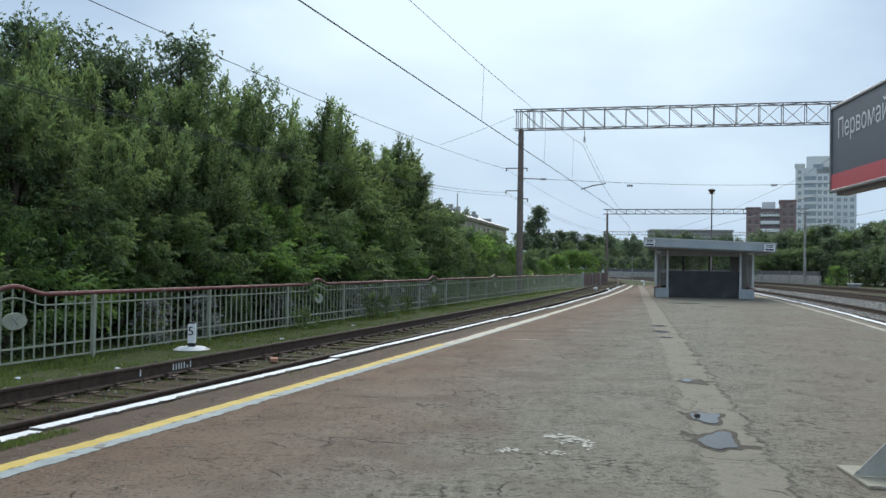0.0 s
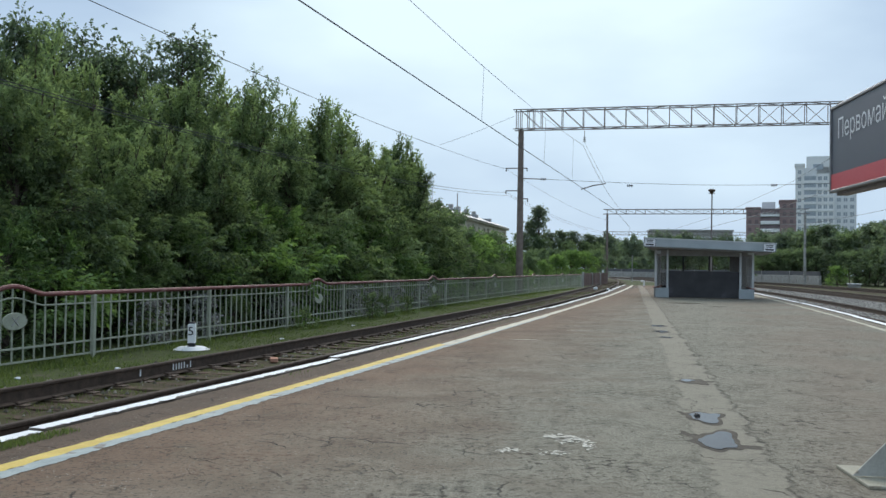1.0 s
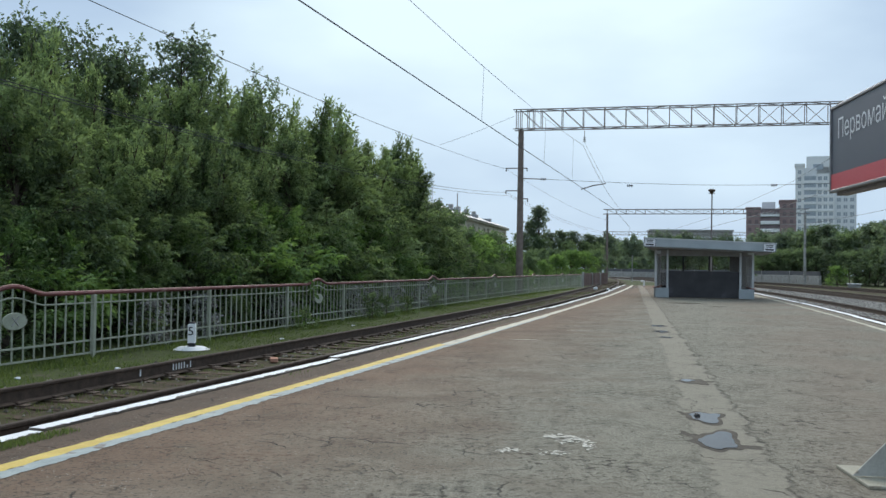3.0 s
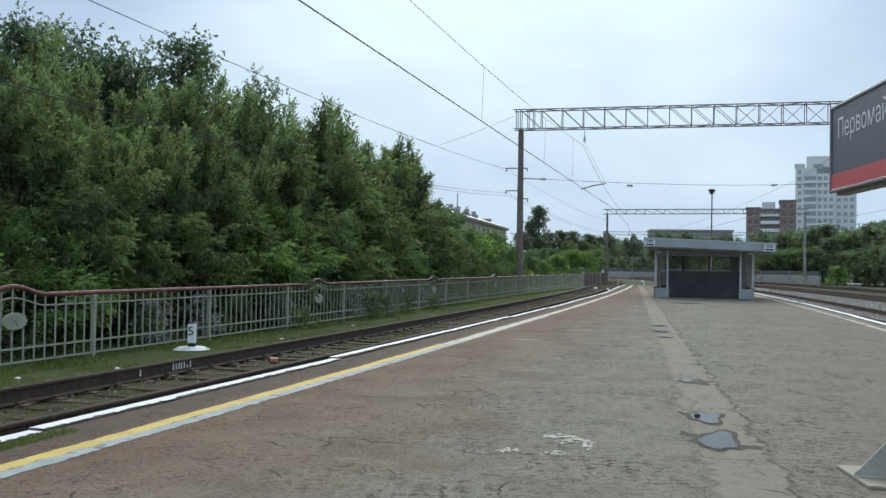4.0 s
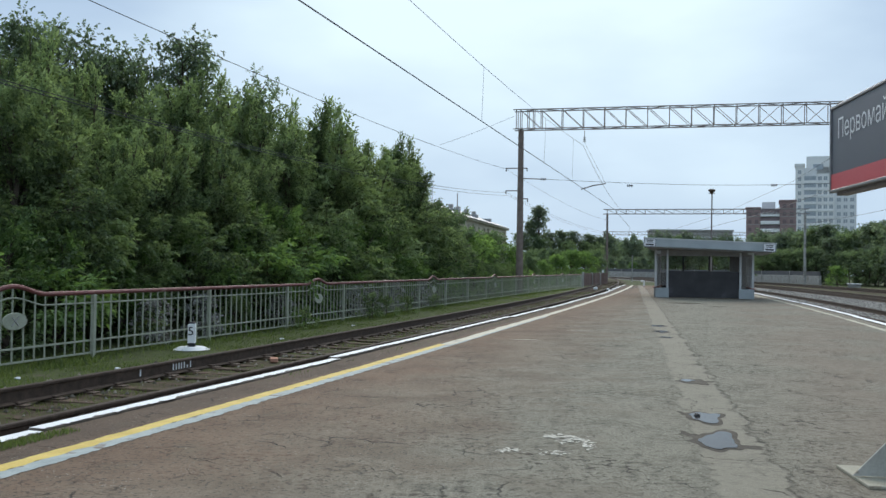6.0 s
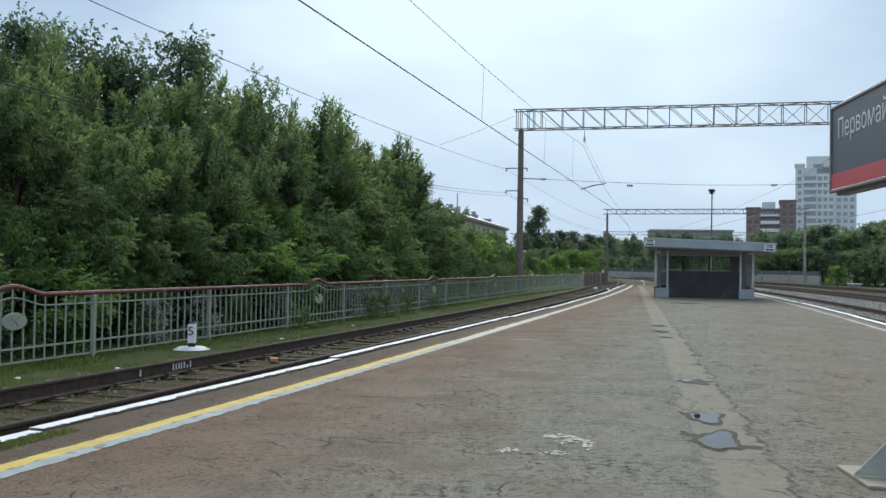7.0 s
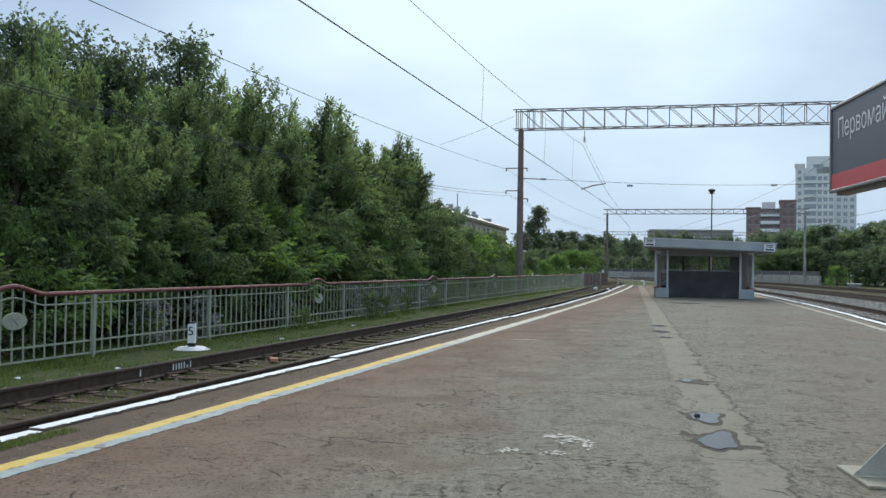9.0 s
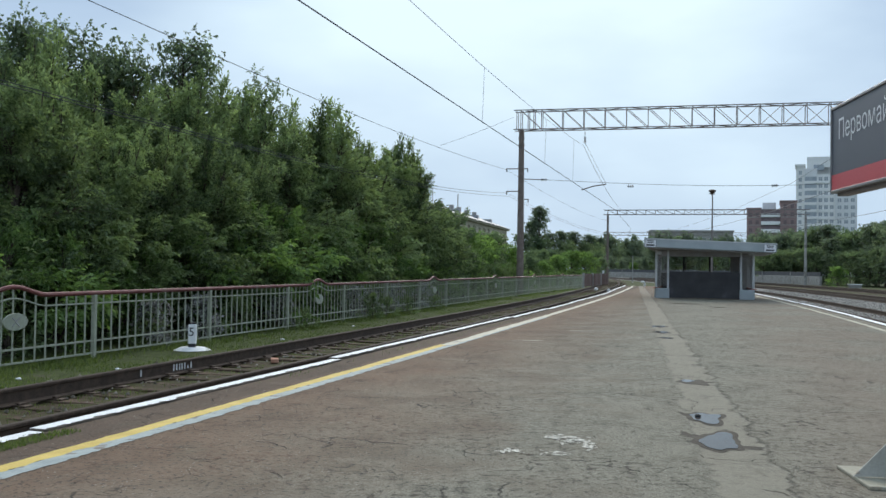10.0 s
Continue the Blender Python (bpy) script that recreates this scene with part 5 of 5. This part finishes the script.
def grass():
    """Grass and weeds along the fence foot and between the rails."""
    rng = np.random.default_rng(5)
    cen, dr, sz = [], [], []

    def sow(n, line, y0, y1, o0, o1, z, h):
        for _ in range(n):
            y = y0 + (y1 - y0) * rng.uniform() ** 1.5
            p, *_ = along(line, y, rng.uniform(o0, o1))
            if noise.noise((p.x * 0.9, p.y * 0.9, 3)) < rng.normal(-0.1, 0.25):
                continue
            cen.append((p.x, p.y, z))
            dr.append((rng.normal(0, 0.35), rng.normal(0, 0.35), 1))
            sz.append(h * rng.uniform(0.5, 1.4))
    sow(30000, FENCE, 11, 70, -0.6, 0.6, SOIL_Z, 0.085)
    sow(30000, FENCE, 11, 60, 0.4, 1.6, SOIL_Z, 0.042)
    sow(26000, LEFT_TRACK, 5, 60, -0.7, 0.7, SOIL_Z + 0.03, 0.036)
    sow(1200, LEFT_TRACK, 5, 60, -1.5, -0.9, SOIL_Z + 0.03, 0.06)
    sow(2200, LEFT_TRACK, 5.9, 7.0, 1.98, 2.14, 0.0, 0.03)
    sow(500, LEFT_TRACK, 9.5, 24, 1.95, 2.12, 0.0, 0.03)
    c, d, s = np.array(cen), np.array(dr), np.array(sz)[:, None]
    d = d / np.linalg.norm(d, axis=1)[:, None]
    side = np.stack([d[:, 1] + rng.normal(0, 1, len(d)), rng.normal(0, 1, len(d)), np.zeros(len(d))], 1)
    side /= np.linalg.norm(side, axis=1)[:, None]
    v = np.stack([c - side * s * 0.10, c + side * s * 0.10, c + d * s], 1).reshape(-1, 3)
    f = np.arange(len(v)).reshape(-1, 3)
    ob = new("grass", raw_mesh("grass", v, f, GRASS_BLADE))
    tagged(ob, "short grass and weeds along the fence and rails", "grass", kind="stuff")
    # crushed stone between the far tracks and along them
    pts, fac = [], []
    for _ in range(9000):
        y = rng.uniform(14, 75)
        p, *_ = along(RIGHT_EDGE, y, rng.choice([rng.uniform(0.3, 2.4), rng.uniform(2.6, 6.0)]))
        r = rng.uniform(0.03, 0.07)
        b = len(pts)
        for q in ((-1, -.6, -.4), (1, -.7, -.4), (.1, 1, -.4), (rng.uniform(-.4, .4), rng.uniform(-.3, .3), rng.uniform(.5, .9))):
            pts.append((p.x + q[0] * r, p.y + q[1] * r, SOIL_Z + 0.07 + q[2] * r))
        fac += [(b, b + 1, b + 3), (b + 1, b + 2, b + 3), (b + 2, b, b + 3)]
    ob = new("crushed_stone", raw_mesh("crushed_stone", pts, fac, STONE))
    tagged(ob, "loose pale crushed stone beside the rails", "crushed stone", kind="stuff")
    # small stones and litter beside the left rails
    pts, fac = [], []
    for _ in range(1500):
        y = 5 + 40 * rng.uniform() ** 1.6
        p, *_ = along(LEFT_TRACK, y, rng.choice([rng.uniform(-1.9, -0.9), rng.uniform(-0.7, 0.7)]))
        r = rng.uniform(0.012, 0.035)
        b = len(pts)
        for q in ((-1, -.6, -.4), (1, -.7, -.4), (.1, 1, -.4), (rng.uniform(-.4, .4), rng.uniform(-.3, .3), rng.uniform(.5, .9))):
            pts.append((p.x + q[0] * r, p.y + q[1] * r, SOIL_Z + 0.052 + q[2] * r))
        fac += [(b, b + 1, b + 3), (b + 1, b + 2, b + 3), (b + 2, b, b + 3)]
    ob = new("ballast_stones", raw_mesh("ballast_stones", pts, fac, DULL_STONE))
    tagged(ob, "small scattered ballast stones between the rails", "ballast stones", kind="stuff")


# ---- buildings ----
def windows(parent, x0, x1, nx, z0, dz, nz, w, h, y, glass=GLASS, frame_mat=SIGN_WHITE):
    pane = mesh_of("pane", boxed((-w / 2, -0.03, 0), (w / 2, 0.05, h)), glass)
    fr = bmesh.new()
    t = w * 0.07
    for lo, hi in (((-w / 2 - t, -0.1, -t), (w / 2 + t, 0.05, 0)), ((-w / 2 - t, -0.1, h), (w / 2 + t, 0.05, h + t)), ((-w / 2 - t, -0.1, 0), (-w / 2, 0.05, h)), ((w / 2, -0.1, 0), (w / 2 + t, 0.05, h)), ((-t / 2, -0.1, 0), (t / 2, 0.05, h))):
        box(fr, lo, hi)
    fr = mesh_of("window_frame", fr, frame_mat)
    for i in range(nx):
        for j in range(nz):
            o = part("window", fr, None, parent)
            o.matrix_basis = Matrix.Translation((x0 + (x1 - x0) * (i + 0.5) / nx, y, z0 + dz * j))
            part("pane", pane, None, o)


def facing(px, depth, turn=0.0):
    x, y = spot(px, depth)
    return pose(x, y, SOIL_Z, 0, 0, turn)


def brown_block():
    b = root("apartment_block", facing(1364, 330, -20), "brown brick apartment block with pale balcony edges", "building")
    part("wall", boxed((-8.6, 0, 0), (-3.6, 16, 24.6), 0.05), BROWN_BRICK, b)
    part("wall", boxed((-3.6, 2.4, 0), (3.0, 16, 24.2), 0.05), BROWN_BRICK, b)
    part("wall", boxed((3.0, -1.0, 0), (8.6, 16, 27.0), 0.05), BROWN_BRICK, b)
    part("parapet", boxed((-8.9, -0.3, 24.6), (-3.4, 16.2, 25.0), 0.03), BROWN_BRICK, b)
    part("parapet", boxed((2.7, -1.3, 27.0), (8.8, 16.2, 27.5), 0.03), BROWN_BRICK, b)
    part("roof_house", boxed((-3.2, 5, 24.2), (1.5, 9, 27.2), 0.05), GREY_WALL, b)
    for j in range(8):
        z = 1.6 + j * 2.85
        part("balcony", boxed((-3.6, -0.4, z), (3.0, 2.4, z + 1.25), 0.03), PALE_WALL, b, "pale balcony front")
        part("loggia_glass", boxed((-3.5, 0.5, z + 1.25), (2.9, 2.3, z + 2.7)), BROWN_GLASS, b)
    for j in range(9):
        z = 1.4 + j * 2.85
        if j < 8:
            part("floor_band", boxed((-8.65, -0.07, z), (-3.6, 0.02, z + 0.22)), CONCRETE, b)
        part("floor_band", boxed((3.0, -1.07, z), (8.65, -0.98, z + 0.22)), CONCRETE, b)
    windows(b, -8.4, -3.8, 2, 1.8, 2.85, 8, 1.0, 1.4, 0, BROWN_GLASS, BROWN_BRICK)
    windows(b, 3.4, 8.2, 2, 1.8, 2.85, 9, 1.0, 1.4, -1.0, BROWN_GLASS, BROWN_BRICK)


def white_tower():
    b = root("tower_block", facing(1458, 380, -22), "tall pale grey tower block with stepped glazed bays", "building")
    part("wall", boxed((-11.3, 0, 0), (-8.0, 14, 46.5), 0.05), PALE_WALL, b)
    part("wall", boxed((-8.0, -1.2, 0), (-3.0, 14, 45.4), 0.05), GREY_WALL, b)
    part("crown_block", boxed((-7.0, 0.2, 43.0), (6.5, 14, 50.4), 0.05), PALE_WALL, b)
    part("wall", boxed((-3.0, 0.2, 0), (4.0, 14, 46.0), 0.05), PALE_WALL, b)
    part("wall", boxed((4.0, -0.8, 0), (12.4, 14, 34.8), 0.05), GREY_WALL, b)
    part("wall", boxed((4.0, 3, 34.8), (10.5, 14, 46.0), 0.05), PALE_WALL, b)
    part("parapet", boxed((-11.7, -0.5, 46.5), (-7.6, 14, 47.4), 0.03), PALE_WALL, b)
    part("crown_window", boxed((-4.4, 0.0, 44.6), (-0.4, 0.4, 47.0)), PALE_GLASS, b)
    for j in range(13):
        z = 3.0 + j * 3.0
        part("band", boxed((-8.1, -1.45, z), (-2.9, -1.1, z + 1.1), 0.02), PALE_WALL, b)
        part("bay_glass", boxed((-7.8, -1.3, z + 1.1), (-3.2, -1.15, z + 2.9)), PALE_GLASS, b)
        part("band", boxed((-3.0, -0.05, z), (4.0, 0.25, z + 0.9), 0.02), PALE_WALL, b)
    windows(b, -2.8, 3.8, 3, 4.2, 3.0, 13, 1.4, 1.6, 0.2, PALE_GLASS, PALE_WALL)
    windows(b, 4.4, 12.0, 3, 4.0, 3.0, 10, 1.5, 1.6, -0.8, PALE_GLASS, PALE_WALL)
    windows(b, -11.0, -8.3, 1, 4.0, 3.0, 14, 1.2, 1.6, 0.0, PALE_GLASS, PALE_WALL)


def low_blocks():
    b = root("low_block", facing(1222, 300, -8), "long low grey building with a flat roof", "building")
    part("wall", boxed((-13, 0, 0), (13.5, 12, 14.4), 0.05), CONCRETE, b)
    part("roof_edge", boxed((-13.3, -0.3, 14.4), (13.8, 12.3, 15.0), 0.03), CONCRETE, b)
    windows(b, -12.5, 13, 10, 1.6, 3.1, 4, 1.5, 1.5, 0)
    h = root("plaster_house", facing(834, 121, 77), "long ochre plastered house with a grey sheet-metal roof", "building")
    part("wall", boxed((-16.0, 0, 0), (29.7, 10, 7.7), 0.05), HOUSE_WALL, h)
    part("cornice", boxed((-16.3, -0.4, 7.7), (30.0, 10.4, 8.0), 0.05), HOUSE_WALL, h)
    bm = bmesh.new()
    v = [bm.verts.new(q) for q in ((-16.5, -0.6, 8.0), (30.2, -0.6, 8.0), (30.2, 10.6, 8.0), (-16.5, 10.6, 8.0), (-11.5, 5.0, 10.1), (25.5, 5.0, 10.1))]
    for q in ((0, 1, 5, 4), (1, 2, 5), (2, 3, 4, 5), (3, 0, 4)):
        bm.faces.new([v[i] for i in q])
    roof = part("roof", bm, ROOF, h)
    for u in (-9.0, -1.0, 6.0, 11.0, 17.0, 23.0):
        part("chimney", boxed((u, 4.0, 9.0), (u + 0.7, 4.6, 10.45), 0.02), CONCRETE, roof)
    for u in (-4.0, 9.0, 20.0):
        part("dormer", boxed((u, 1.0, 8.2), (u + 1.0, 3.2, 9.15), 0.03), ROOF, roof)
    part("aerial_mast", tubed([(14.0, 5.0, 9.8), (14.0, 5.0, 12.6)], 0.07, 6), STEEL, roof)
    part("aerial_mast", tubed([(-2.0, 5.0, 9.8), (-2.0, 5.0, 12.2)], 0.04, 6), STEEL, roof)
    windows(h, -15.0, 29.0, 12, 0.4, 2.65, 3, 1.0, 1.5, 0, GLASS, HOUSE_WALL)


def parapet_wall():
    pts = [spot(1040, 190), spot(1160, 170), spot(1300, 138), spot(1400, 116), spot(1452, 106)]
    for i, ((x0, y0), (x1, y1)) in enumerate(zip(pts, pts[1:])):
        d = Vector((x1 - x0, y1 - y0, 0))
        ln = d.length
        d.normalize()
        m = Matrix(((d.x, -d.y, 0, x0), (d.y, d.x, 0, y0), (0, 0, 1, SOIL_Z), (0, 0, 0, 1)))
        w = root("road_parapet", m, "pale concrete road parapet with a dark upper screen", "parapet", "road parapets")
        part("wall", boxed((0, -0.15, -0.1), (ln, 0.15, 1.1), 0.03), CONCRETE, w)
        part("screen", boxed((0.02, -0.05, 1.1), (ln - 0.02, 0.05, 1.62), 0.01), SCREEN, w, "dark grey screen")
        for k in range(int(ln // 6)):
            part("joint_post", boxed((k * 6 - 0.08, -0.2, 0), (k * 6 + 0.08, -0.14, 1.66), 0.01), CONCRETE, w)


# ---- building the place ----
ground()
yard()
platform()
puddles()
track(LEFT_TRACK, 0.0, -8.0, 230.0, "old railway track on mossy ballast beside the platform", 110, SLEEPER)
track(RIGHT_EDGE, 1.70, -8.0, 160.0, "railway track on pale gravel on the platform's far side", 64, SLEEPER, 0)
track(RIGHT_EDGE, 6.9, -8.0, 160.0, "second railway track on pale gravel", 58, SLEEPER, 0)
track(RIGHT_EDGE, 12.8, 22.0, 160.0, "third railway track on dark cinders", 60, SLEEPER, 0)
fence()
concrete_end_fence()
picket()
rail_marks()
shelter()
overhead()
street_lamp()
end_hoop()
trackside()
station_sign()
brown_block()
white_tower()
low_blocks()
parapet_wall()
SWAYING = woods()
grass()


def motions():
    """Wind: each bough of the nearer trees rocks a little about its foot, the upright leaders most."""
    rng = random.Random(3)
    for t in SWAYING:
        gust = rng.uniform(0, 6.28)
        for i, b in enumerate([c for c in t.children if c.name.startswith("bough")]):
            if i > 8:
                break
            rest = b.matrix_basis.copy()
            amp = (2.2 if i < 4 else 1.3) * rng.uniform(0.6, 1.2)
            ph, per = gust + rng.uniform(-0.7, 0.7), rng.uniform(2.4, 3.6)
            rows = []
            for j in range(21):
                s = j * 0.5
                k = math.sin(2 * math.pi * s / per + ph) * (0.7 + 0.3 * math.sin(s * 0.9 + gust))
                k2 = math.sin(2 * math.pi * s / (per * 0.63) + ph * 1.7) * 0.4
                loc, rot, sca = rest.decompose()
                rows.append((s, Matrix.Translation(loc) @ Matrix.Rotation(radians(amp * k), 4, "Y") @ Matrix.Rotation(radians(amp * k2), 4, "X") @ rot.to_matrix().to_4x4()))
            walk(b, rows)


motions()
